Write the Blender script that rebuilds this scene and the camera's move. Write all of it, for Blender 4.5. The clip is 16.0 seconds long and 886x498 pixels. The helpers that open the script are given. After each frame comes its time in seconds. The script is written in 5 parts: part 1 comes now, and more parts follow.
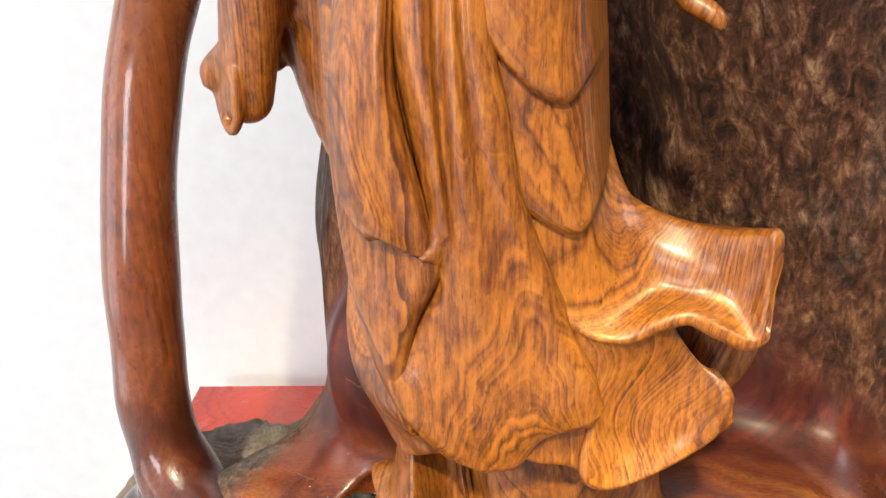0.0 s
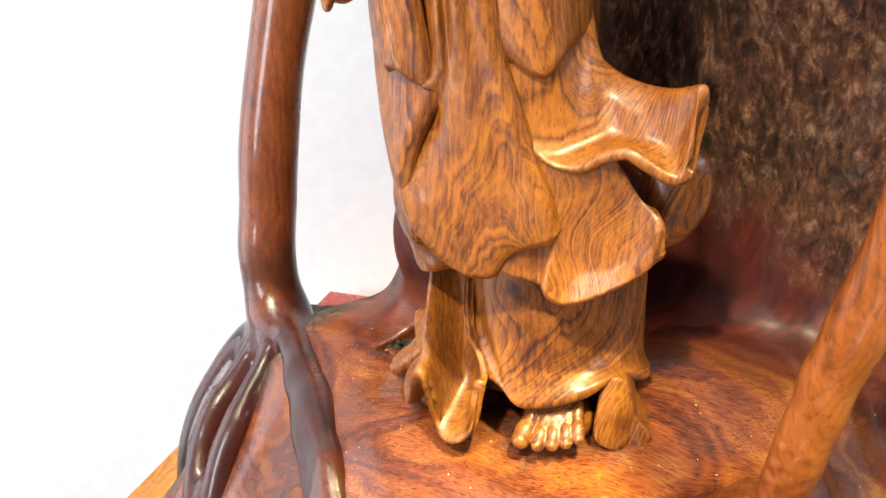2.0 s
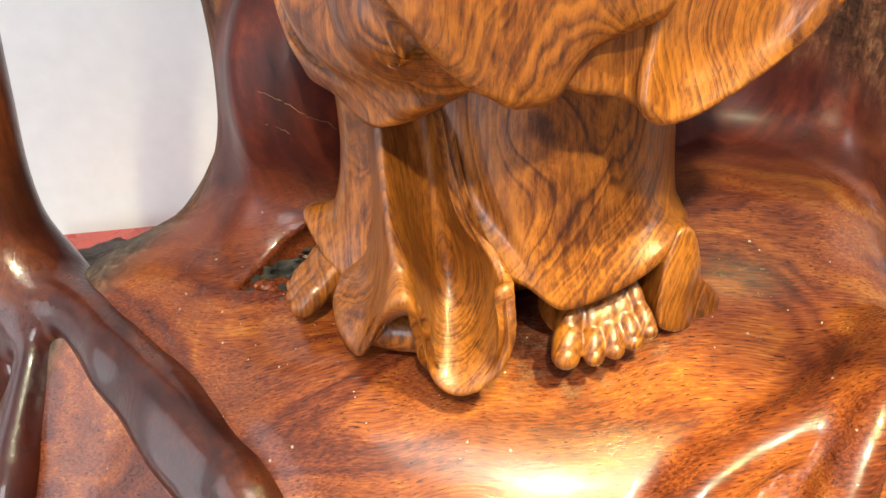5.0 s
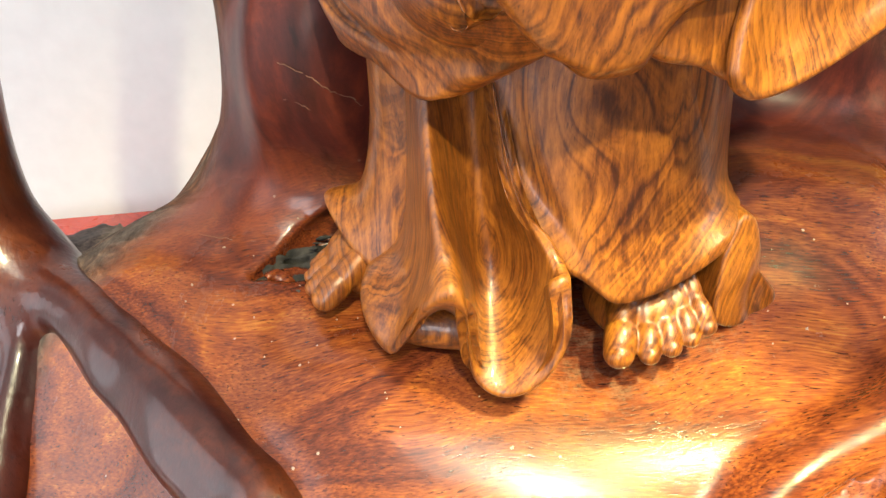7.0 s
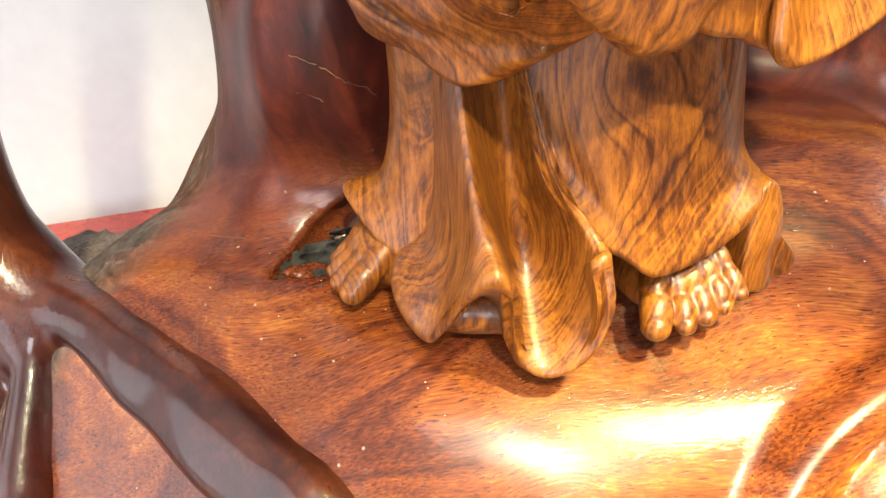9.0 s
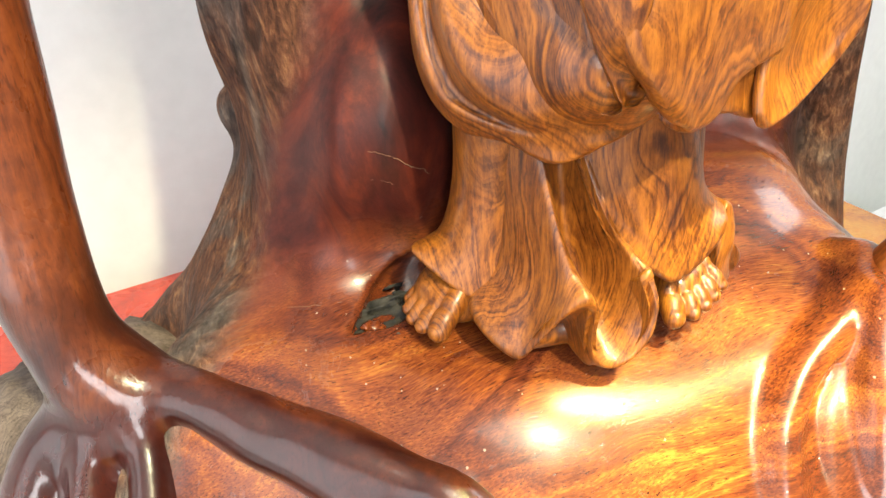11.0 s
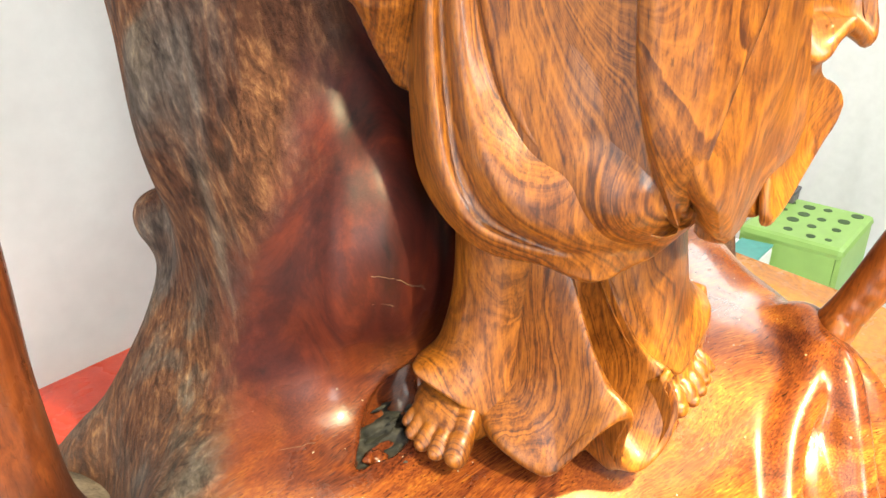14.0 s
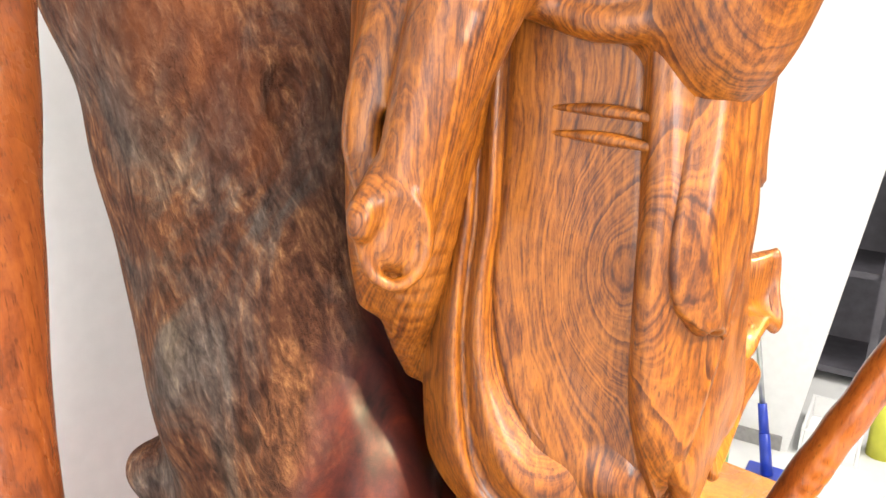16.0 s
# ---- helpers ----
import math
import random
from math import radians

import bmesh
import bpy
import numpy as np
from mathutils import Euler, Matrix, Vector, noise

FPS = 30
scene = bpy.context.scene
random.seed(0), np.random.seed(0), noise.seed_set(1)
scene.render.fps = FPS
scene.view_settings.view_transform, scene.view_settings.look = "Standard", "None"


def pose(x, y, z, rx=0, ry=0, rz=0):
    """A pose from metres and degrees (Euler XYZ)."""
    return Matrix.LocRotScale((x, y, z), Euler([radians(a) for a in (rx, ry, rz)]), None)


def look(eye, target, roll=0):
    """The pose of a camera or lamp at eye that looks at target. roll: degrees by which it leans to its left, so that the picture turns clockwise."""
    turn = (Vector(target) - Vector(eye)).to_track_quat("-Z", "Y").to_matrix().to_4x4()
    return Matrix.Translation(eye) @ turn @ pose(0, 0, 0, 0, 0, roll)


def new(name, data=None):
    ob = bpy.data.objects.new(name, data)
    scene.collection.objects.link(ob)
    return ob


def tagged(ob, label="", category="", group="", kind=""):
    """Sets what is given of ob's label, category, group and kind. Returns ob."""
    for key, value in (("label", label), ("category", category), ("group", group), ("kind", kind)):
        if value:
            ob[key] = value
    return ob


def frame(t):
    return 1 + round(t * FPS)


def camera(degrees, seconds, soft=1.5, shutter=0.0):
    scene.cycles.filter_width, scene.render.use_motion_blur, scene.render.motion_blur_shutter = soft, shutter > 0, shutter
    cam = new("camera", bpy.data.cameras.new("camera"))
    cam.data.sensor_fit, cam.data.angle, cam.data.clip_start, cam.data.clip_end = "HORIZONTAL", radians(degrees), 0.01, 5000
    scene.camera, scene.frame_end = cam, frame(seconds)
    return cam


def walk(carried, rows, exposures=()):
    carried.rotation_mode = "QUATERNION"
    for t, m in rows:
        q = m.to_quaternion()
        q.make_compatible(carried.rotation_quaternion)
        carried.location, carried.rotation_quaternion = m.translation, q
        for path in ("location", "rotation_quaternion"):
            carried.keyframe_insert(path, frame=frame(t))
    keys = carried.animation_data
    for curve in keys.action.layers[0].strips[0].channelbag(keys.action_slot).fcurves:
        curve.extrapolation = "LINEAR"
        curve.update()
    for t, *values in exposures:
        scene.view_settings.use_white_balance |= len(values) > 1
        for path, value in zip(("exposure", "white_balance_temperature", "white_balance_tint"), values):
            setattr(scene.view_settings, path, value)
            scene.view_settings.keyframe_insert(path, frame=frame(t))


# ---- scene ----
cam = camera(58.1, 16.0)
METRES, EYE, TILT, LEAN, TURN = 1.1, 1.31, -21.0, 0.5, 0.0
ROWS = [
    (0.0, 0.0, 0.0, 0.0, 0.0, 0.0, -0.0),
    (0.5, 0.0357, -0.0339, 0.0005, 5.66, 0.79, -3.26),
    (1.0, 0.0744, -0.0595, -0.0312, 9.85, 0.63, -6.2),
    (1.5, 0.108, -0.0828, -0.0564, 12.31, -0.05, -7.47),
    (2.0, 0.0983, -0.0817, -0.0765, 12.97, -0.69, -7.38),
    (2.5, 0.0473, -0.0594, -0.0877, 7.45, -1.16, -4.94),
    (3.0, -0.0058, -0.0292, -0.0888, -1.95, -1.71, -0.67),
    (3.5, -0.0665, -0.0169, -0.0983, -6.58, -2.11, 1.72),
    (4.0, -0.0637, 0.0398, -0.0931, -8.37, -3.8, 2.68),
    (4.5, -0.0502, 0.0838, -0.1016, -10.86, -6.8, 4.1),
    (7.0, -0.0729, 0.1402, -0.1054, -14.05, -8.57, 3.51),
    (7.5, -0.0726, 0.1471, -0.1119, -15.06, -8.92, 4.0),
    (8.0, -0.0797, 0.1528, -0.1076, -15.5, -9.22, 4.39),
    (8.5, -0.0841, 0.1549, -0.107, -15.95, -9.72, 5.3),
    (9.0, -0.0995, 0.1498, -0.1008, -17.91, -10.33, 6.75),
    (11.5, -0.2471, 0.1212, -0.0609, -35.98, -9.79, 13.24),
    (12.0, -0.2453, 0.12, -0.059, -37.18, -9.91, 12.95),
    (12.5, -0.2202, 0.1383, -0.0471, -37.4, -9.34, 12.08),
    (13.0, -0.2129, 0.1486, -0.0527, -37.67, -8.68, 11.9),
    (13.5, -0.2424, 0.1729, -0.0291, -42.36, -9.76, 14.24),
    (14.0, -0.2806, 0.1998, -0.0058, -48.62, -11.32, 15.5),
    (14.5, -0.3156, 0.209, 0.023, -52.8, -10.75, 15.64),
    (15.0, -0.332, 0.2005, 0.0497, -55.74, -8.8, 16.35),
    (15.5, -0.3492, 0.199, 0.0722, -57.5, -6.9, 16.43),
    (16.0, -0.344, 0.2002, 0.0878, -57.89, -4.26, 15.28),
]
walk(cam, [(t, pose(0, 0, EYE, TILT, LEAN, TURN) @ pose(METRES * x, METRES * y, METRES * z, 90 + pitch, roll, yaw)) for t, x, y, z, yaw, pitch, roll in ROWS],
     [(0.0, -0.25, 6050, 10), (1.5, -0.2, 6000, 10), (3.0, -0.38, 6000, 10), (4.5, -0.47, 6050, 10), (7.0, -0.28, 6150, 10), (9.0, -0.18, 6150, 10), (11.5, 0.05, 6300, 6), (13.0, 0.18, 6350, 3), (14.0, 0.35, 6500, 3), (15.0, 0.46, 6600, 7), (16.0, 0.50, 6600, 10)])

# ---- world and light ----
world = bpy.data.worlds.new("room_air")
scene.world = world
world.use_nodes = True
world.node_tree.nodes["Background"].inputs[0].default_value = (0.9, 0.95, 1.0, 1)
world.node_tree.nodes["Background"].inputs[1].default_value = 0.07


def area_lamp(name, eye, target, size, power, colour):
    lamp = bpy.data.lights.new(name, "AREA")
    lamp.shape, lamp.size, lamp.size_y, lamp.energy, lamp.color = "RECTANGLE", size[0], size[1], power, colour
    ob = new(name, lamp)
    ob.matrix_world = look(eye, target)
    return ob


# Unseen overhead panel, added as weak fill beside the spots.
area_lamp("overhead_fill_light", (-0.6, -0.8, 2.74), (-0.6, -0.8, 0), (1.0, 1.0), 22, (1.0, 0.92, 0.78))


def spot_lamp(name, eye, target, degrees, power, colour):
    lamp = bpy.data.lights.new(name, "SPOT")
    lamp.energy, lamp.color, lamp.spot_size, lamp.spot_blend, lamp.shadow_soft_size = power, colour, radians(degrees), 0.8, 0.05
    new(name, lamp).matrix_world = look(eye, target)


spot_lamp("ceiling_spot", (-0.30, -1.15, 2.7), (0.04, 0.25, 0.85), 32, 430, (1.0, 0.90, 0.52))
spot_lamp("ceiling_spot", (0.44, -0.52, 2.7), (0.070, 0.266, 0.95), 8.5, 860, (1.0, 0.97, 0.36))
# Daylight read from highlights on the wood; unseen, with no window in the walls.
area_lamp("unseen_daylight", (-1.5, -2.55, 1.55), (-1.0, 0.6, 1.3), (1.0, 1.3), 72, (1.0, 0.97, 0.96))
area_lamp("unseen_daylight", (-2.46, -0.20, 1.25), (0.0, -0.20, 1.25), (1.6, 2.0), 29, (0.95, 0.97, 1.0))
# Unseen overhead panel, added to brighten the far right side.
area_lamp("overhead_fill_light", (2.4, -0.6, 2.74), (2.4, -0.6, 0), (1.2, 1.2), 50, (1.0, 0.98, 0.96))


# ---- materials ----
def material(name):
    m = bpy.data.materials.new(name)
    m.use_nodes = True
    return m, m.node_tree.nodes, m.node_tree.links, m.node_tree.nodes["Principled BSDF"]


def plain(name, colour, rough=0.5, metal=0.0, bump=0.1, scale=60, vary=0.12):
    m, nodes, links, p = material(name)
    co = nodes.new("ShaderNodeTexCoord")
    n = nodes.new("ShaderNodeTexNoise")
    n.inputs["Scale"].default_value, n.inputs["Detail"].default_value = scale, 6
    links.new(co.outputs["Object"], n.inputs["Vector"])
    ramp = nodes.new("ShaderNodeValToRGB")
    ramp.color_ramp.elements[0].position, ramp.color_ramp.elements[1].position = 0.3, 0.7
    ramp.color_ramp.elements[0].color = (*[c * (1 - vary) for c in colour], 1)
    ramp.color_ramp.elements[1].color = (*[min(1, c * (1 + vary)) for c in colour], 1)
    links.new(n.outputs["Fac"], ramp.inputs["Fac"])
    links.new(ramp.outputs["Color"], p.inputs["Base Color"])
    b = nodes.new("ShaderNodeBump")
    b.inputs["Strength"].default_value, b.inputs["Distance"].default_value = bump, 0.002
    links.new(n.outputs["Fac"], b.inputs["Height"])
    links.new(b.outputs["Normal"], p.inputs["Normal"])
    p.inputs["Roughness"].default_value, p.inputs["Metallic"].default_value = rough, metal
    return m


wall_paint = plain("wall_paint", (0.8, 0.8, 0.79), 0.7, 0, 0.15, 40, 0.03)
floor_tile = plain("floor_tile", (0.75, 0.75, 0.73), 0.25, 0, 0.03, 8, 0.05)
far_paint = plain("far_wall_paint", (0.34, 0.32, 0.29), 0.8, 0, 0.1, 30, 0.05)
ceiling_paint = plain("ceiling_paint", (0.8, 0.8, 0.8), 0.8)


def math_node(nodes, links, op, a, b=None):
    n = nodes.new("ShaderNodeMath")
    n.operation = op
    for i, v in enumerate((a, b)):
        if v is None:
            continue
        if isinstance(v, (int, float)):
            n.inputs[i].default_value = v
        else:
            links.new(v, n.inputs[i])
    return n.outputs[0]


def noise_node(nodes, links, vector, scale, detail=4, rough=0.55, distort=0.0):
    n = nodes.new("ShaderNodeTexNoise")
    n.inputs["Scale"].default_value, n.inputs["Detail"].default_value = scale, detail
    n.inputs["Roughness"].default_value, n.inputs["Distortion"].default_value = rough, distort
    links.new(vector, n.inputs["Vector"])
    return n.outputs["Fac"]


def mapped(nodes, links, scale, turn=(0, 0, 0)):
    co, mp = nodes.new("ShaderNodeTexCoord"), nodes.new("ShaderNodeMapping")
    mp.inputs["Scale"].default_value = scale
    mp.inputs["Rotation"].default_value = [radians(a) for a in turn]
    links.new(co.outputs["Object"], mp.inputs["Vector"])
    return mp.outputs["Vector"]


def leaned(nodes, links, scale, turn):
    """Places turned first and stretched after, so that the grain leans."""
    co, first, then = nodes.new("ShaderNodeTexCoord"), nodes.new("ShaderNodeMapping"), nodes.new("ShaderNodeMapping")
    first.inputs["Rotation"].default_value = [radians(a) for a in turn]
    then.inputs["Scale"].default_value = scale
    links.new(co.outputs["Object"], first.inputs["Vector"])
    links.new(first.outputs["Vector"], then.inputs["Vector"])
    return then.outputs["Vector"]


def flowed(nodes, links, scale, turn, sway=0.05):
    """Like leaned(), but the grain bends slowly from place to place."""
    co, add, take, size = nodes.new("ShaderNodeTexCoord"), nodes.new("ShaderNodeVectorMath"), nodes.new("ShaderNodeVectorMath"), nodes.new("ShaderNodeVectorMath")
    drift, first, then = nodes.new("ShaderNodeTexNoise"), nodes.new("ShaderNodeMapping"), nodes.new("ShaderNodeMapping")
    drift.inputs["Scale"].default_value, drift.inputs["Detail"].default_value = 9.0, 1.5
    take.operation, size.operation, add.operation = "SUBTRACT", "SCALE", "ADD"
    take.inputs[1].default_value, size.inputs["Scale"].default_value = (0.5, 0.5, 0.5), sway
    first.inputs["Rotation"].default_value = [radians(a) for a in turn]
    then.inputs["Scale"].default_value = scale
    links.new(co.outputs["Object"], drift.inputs["Vector"])
    links.new(drift.outputs["Color"], take.inputs[0])
    links.new(take.outputs[0], size.inputs[0])
    links.new(co.outputs["Object"], add.inputs[0])
    links.new(size.outputs[0], add.inputs[1])
    links.new(add.outputs[0], first.inputs["Vector"])
    links.new(first.outputs["Vector"], then.inputs["Vector"])
    return then.outputs["Vector"]


def ramp_node(nodes, links, fac, stops):
    r = nodes.new("ShaderNodeValToRGB")
    while len(r.color_ramp.elements) < len(stops):
        r.color_ramp.elements.new(0.5)
    for e, (pos, colour) in zip(r.color_ramp.elements, stops):
        e.position, e.color = pos, (*colour, 1)
    links.new(fac, r.inputs["Fac"])
    return r.outputs["Color"]


def mix_node(nodes, links, fac, a, b, kind="MIX"):
    m = nodes.new("ShaderNodeMix")
    m.data_type, m.blend_type = "RGBA", kind
    for i, v in ((0, fac), (6, a), (7, b)):
        if isinstance(v, (int, float)):
            m.inputs[i].default_value = v
        elif isinstance(v, tuple):
            m.inputs[i].default_value = (*v, 1)
        else:
            links.new(v, m.inputs[i])
    return m.outputs[2]


def figured_wood(name, dark, mid, light, rings=9.0, stretch=0.35, size=6.0, rough=0.28, turn=(0, 0, 0), blotch=0.35, coat=0.4, line=0.5, burr=0.5, second=None):
    """Oiled hardwood: thin dark growth lines like contours, wavy burr, fine fibres along the grain, dark pores and slow changes of tone."""
    m, nodes, links, p = material(name)
    v = mapped(nodes, links, (1, 1, stretch), turn)
    slow = noise_node(nodes, links, v, size, 1.2, 0.35, 0.5)
    wobble = noise_node(nodes, links, mapped(nodes, links, (1, 1, 0.35), turn), size * 8, 3, 0.55)
    curl = noise_node(nodes, links, mapped(nodes, links, (1, 1, 0.5), turn), 16, 2, 0.5, 0.4)
    wild = ramp_node(nodes, links, curl, [(0.42, (0.12, 0.12, 0.12)), (0.62, (1, 1, 1))])
    field = math_node(nodes, links, "ADD", math_node(nodes, links, "MULTIPLY", slow, rings * 17.0),
                      math_node(nodes, links, "MULTIPLY", math_node(nodes, links, "MULTIPLY", wobble, wild), 11.0 * burr))
    saw = math_node(nodes, links, "FRACT", field)
    band = ramp_node(nodes, links, saw, [(0.0, (0.7, 0.7, 0.7)), (0.3, (1.0, 1.0, 1.0)), (0.7, (0.4, 0.4, 0.4)), (0.88, (0.0, 0.0, 0.0)), (1.0, (0.7, 0.7, 0.7))])
    wide = math_node(nodes, links, "PINGPONG", math_node(nodes, links, "MULTIPLY", field, 0.09), 0.5)
    fibres = noise_node(nodes, links, mapped(nodes, links, (300, 300, 300 * stretch * 0.16), turn), 1.0, 3, 0.65)
    fade = ramp_node(nodes, links, noise_node(nodes, links, v, size * 2.7, 2, 0.5), [(0.35, (0.05, 0.05, 0.05)), (0.65, (0.25, 0.25, 0.25))])
    tone = math_node(nodes, links, "ADD", math_node(nodes, links, "MULTIPLY", wide, 0.55),
                     math_node(nodes, links, "ADD", math_node(nodes, links, "ADD", 0.08, math_node(nodes, links, "MULTIPLY", math_node(nodes, links, "SUBTRACT", band, 0.3), fade)), math_node(nodes, links, "MULTIPLY", fibres, 0.5)))
    grit = noise_node(nodes, links, mapped(nodes, links, (1, 1, 0.6), turn), 150, 5, 0.7, 0.5)
    tone = math_node(nodes, links, "ADD", tone, math_node(nodes, links, "MULTIPLY", math_node(nodes, links, "SUBTRACT", grit, 0.5), 0.55))
    colour = ramp_node(nodes, links, tone, [(0.22, dark), (0.48, mid), (0.78, light), (1.0, tuple(c * 1.15 for c in light))])
    stain = noise_node(nodes, links, mapped(nodes, links, (1, 1, 0.6), turn), 14, 5, 0.6, 0.6)
    colour = mix_node(nodes, links, math_node(nodes, links, "MULTIPLY", ramp_node(nodes, links, stain, [(0.46, (0, 0, 0)), (0.70, (1, 1, 1))]), blotch), colour, dark)
    pores = ramp_node(nodes, links, noise_node(nodes, links, mapped(nodes, links, (800, 800, 70), turn), 1.0, 2, 0.5), [(0.30, (1, 1, 1)), (0.40, (0, 0, 0))])
    colour = mix_node(nodes, links, math_node(nodes, links, "MULTIPLY", pores, line), colour, tuple(c * 0.45 for c in dark))
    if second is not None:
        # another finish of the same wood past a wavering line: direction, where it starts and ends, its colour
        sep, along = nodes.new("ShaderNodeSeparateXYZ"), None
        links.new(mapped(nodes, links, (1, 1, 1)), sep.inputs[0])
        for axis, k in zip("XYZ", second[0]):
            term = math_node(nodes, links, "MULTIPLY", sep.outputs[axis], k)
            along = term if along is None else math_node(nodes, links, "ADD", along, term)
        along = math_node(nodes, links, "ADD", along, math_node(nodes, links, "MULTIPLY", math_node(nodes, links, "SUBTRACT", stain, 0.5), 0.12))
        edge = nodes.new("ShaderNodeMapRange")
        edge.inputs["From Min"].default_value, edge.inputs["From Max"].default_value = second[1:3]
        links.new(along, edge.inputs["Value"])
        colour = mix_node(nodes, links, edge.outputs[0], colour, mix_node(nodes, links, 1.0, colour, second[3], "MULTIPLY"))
    links.new(colour, p.inputs["Base Color"])
    bump = nodes.new("ShaderNodeBump")
    bump.inputs["Strength"].default_value, bump.inputs["Distance"].default_value = 0.3, 0.0008
    links.new(math_node(nodes, links, "ADD", fibres, math_node(nodes, links, "ADD", noise_node(nodes, links, mapped(nodes, links, (1, 1, 1)), 90, 3), math_node(nodes, links, "MULTIPLY", band, 0.25))), bump.inputs["Height"])
    links.new(bump.outputs["Normal"], p.inputs["Normal"])
    gloss = math_node(nodes, links, "ADD", rough - 0.08, math_node(nodes, links, "MULTIPLY", stain, 0.2))
    links.new(gloss, p.inputs["Roughness"])
    p.inputs["Coat Weight"].default_value, p.inputs["Coat Roughness"].default_value = coat, 0.10
    p.inputs["Specular IOR Level"].default_value = 0.35
    return m


def ring_noise(nodes, links, value, scale, detail, rough):
    """Uneven bands along one value, like the years of a stem."""
    n = nodes.new("ShaderNodeTexNoise")
    n.noise_dimensions = "1D"
    n.inputs["Scale"].default_value, n.inputs["Detail"].default_value, n.inputs["Roughness"].default_value = scale, detail, rough
    links.new(value, n.inputs["W"])
    return n.outputs["Fac"]


def ringed_wood(name, dark, mid, light, axis, spacing=0.0014, warp=9.0, burr=1.0, rough=0.36, coat=0.20, burls=()):
    """Wood carved out of one stem: growth rings round a leaning axis show as lines and ovals where the carving cuts them,
    with burr, fine fibres, pores and slow changes of tone."""
    m, nodes, links, p = material(name)
    co, sep = nodes.new("ShaderNodeTexCoord"), nodes.new("ShaderNodeSeparateXYZ")
    links.new(co.outputs["Object"], sep.inputs[0])
    terms = []
    for key, centre, lean in (("X", axis[0], axis[2]), ("Y", axis[1], axis[3])):
        off = math_node(nodes, links, "SUBTRACT", sep.outputs[key], centre)
        off = math_node(nodes, links, "SUBTRACT", off, math_node(nodes, links, "MULTIPLY", math_node(nodes, links, "SUBTRACT", sep.outputs["Z"], 1.2), lean))
        terms.append(math_node(nodes, links, "MULTIPLY", off, off))
    radius = math_node(nodes, links, "SQRT", math_node(nodes, links, "ADD", terms[0], terms[1]))
    v = mapped(nodes, links, (1, 1, 0.55))
    slow = noise_node(nodes, links, v, 10, 1.0, 0.4, 0.2)
    stem = math_node(nodes, links, "ADD", math_node(nodes, links, "MULTIPLY", radius, 1 / spacing), math_node(nodes, links, "MULTIPLY", slow, warp * 2.6))
    for centre, reach, years in burls:
        spot = nodes.new("ShaderNodeMapping")
        spot.inputs["Scale"].default_value = [1 / r for r in reach]
        spot.inputs["Location"].default_value = [-c / r for c, r in zip(centre, reach)]
        links.new(co.outputs["Object"], spot.inputs["Vector"])
        size = nodes.new("ShaderNodeVectorMath")
        size.operation = "DOT_PRODUCT"
        links.new(spot.outputs["Vector"], size.inputs[0])
        links.new(spot.outputs["Vector"], size.inputs[1])
        dome = math_node(nodes, links, "EXPONENT", math_node(nodes, links, "MULTIPLY", size.outputs["Value"], -1.0))
        stem = math_node(nodes, links, "ADD", stem, math_node(nodes, links, "MULTIPLY", dome, years))
    curl = noise_node(nodes, links, mapped(nodes, links, (1, 1, 0.6)), 21, 2, 0.5, 0.6)
    wild = ramp_node(nodes, links, curl, [(0.46, (0.10, 0.10, 0.10)), (0.66, (1, 1, 1))])
    wobble = noise_node(nodes, links, mapped(nodes, links, (1, 1, 0.42)), 105, 3, 0.6)
    field = math_node(nodes, links, "ADD", stem, math_node(nodes, links, "MULTIPLY", math_node(nodes, links, "MULTIPLY", wobble, wild), 3.4 * burr))
    years = ring_noise(nodes, links, field, 0.9, 4, 0.62)
    saw = math_node(nodes, links, "FRACT", math_node(nodes, links, "MULTIPLY", field, 0.8))
    late = ramp_node(nodes, links, saw, [(0.0, (0.0, 0.0, 0.0)), (0.62, (0.15, 0.15, 0.15)), (0.86, (1, 1, 1)), (1.0, (0, 0, 0))])
    strong = ramp_node(nodes, links, ring_noise(nodes, links, field, 0.23, 2, 0.5), [(0.42, (0.0, 0.0, 0.0)), (0.60, (1, 1, 1))])
    fibres = noise_node(nodes, links, mapped(nodes, links, (420, 420, 26)), 1.0, 3, 0.65)
    grit = noise_node(nodes, links, mapped(nodes, links, (1, 1, 0.4)), 260, 4, 0.7, 0.4)
    tone = math_node(nodes, links, "ADD", math_node(nodes, links, "MULTIPLY", years, 0.40), math_node(nodes, links, "MULTIPLY", fibres, 0.36))
    tone = math_node(nodes, links, "ADD", tone, math_node(nodes, links, "MULTIPLY", grit, 0.36))
    tone = math_node(nodes, links, "SUBTRACT", tone, math_node(nodes, links, "MULTIPLY", math_node(nodes, links, "MULTIPLY", late, strong), 0.10))
    cloud = noise_node(nodes, links, mapped(nodes, links, (1, 1, 0.6)), 17, 5, 0.6, 0.6)
    tone = math_node(nodes, links, "ADD", tone, math_node(nodes, links, "MULTIPLY", math_node(nodes, links, "SUBTRACT", cloud, 0.5), 0.32))
    colour = ramp_node(nodes, links, tone, [(0.33, tuple(c * 0.6 for c in dark)), (0.42, dark), (0.52, mid), (0.62, light), (0.74, tuple(c * 1.35 for c in light))])
    pores = ramp_node(nodes, links, noise_node(nodes, links, mapped(nodes, links, (1500, 1500, 130)), 1.0, 2, 0.5), [(0.30, (1, 1, 1)), (0.38, (0, 0, 0))])
    colour = mix_node(nodes, links, math_node(nodes, links, "MULTIPLY", pores, 0.55), colour, tuple(c * 0.4 for c in dark))
    links.new(colour, p.inputs["Base Color"])
    bump = nodes.new("ShaderNodeBump")
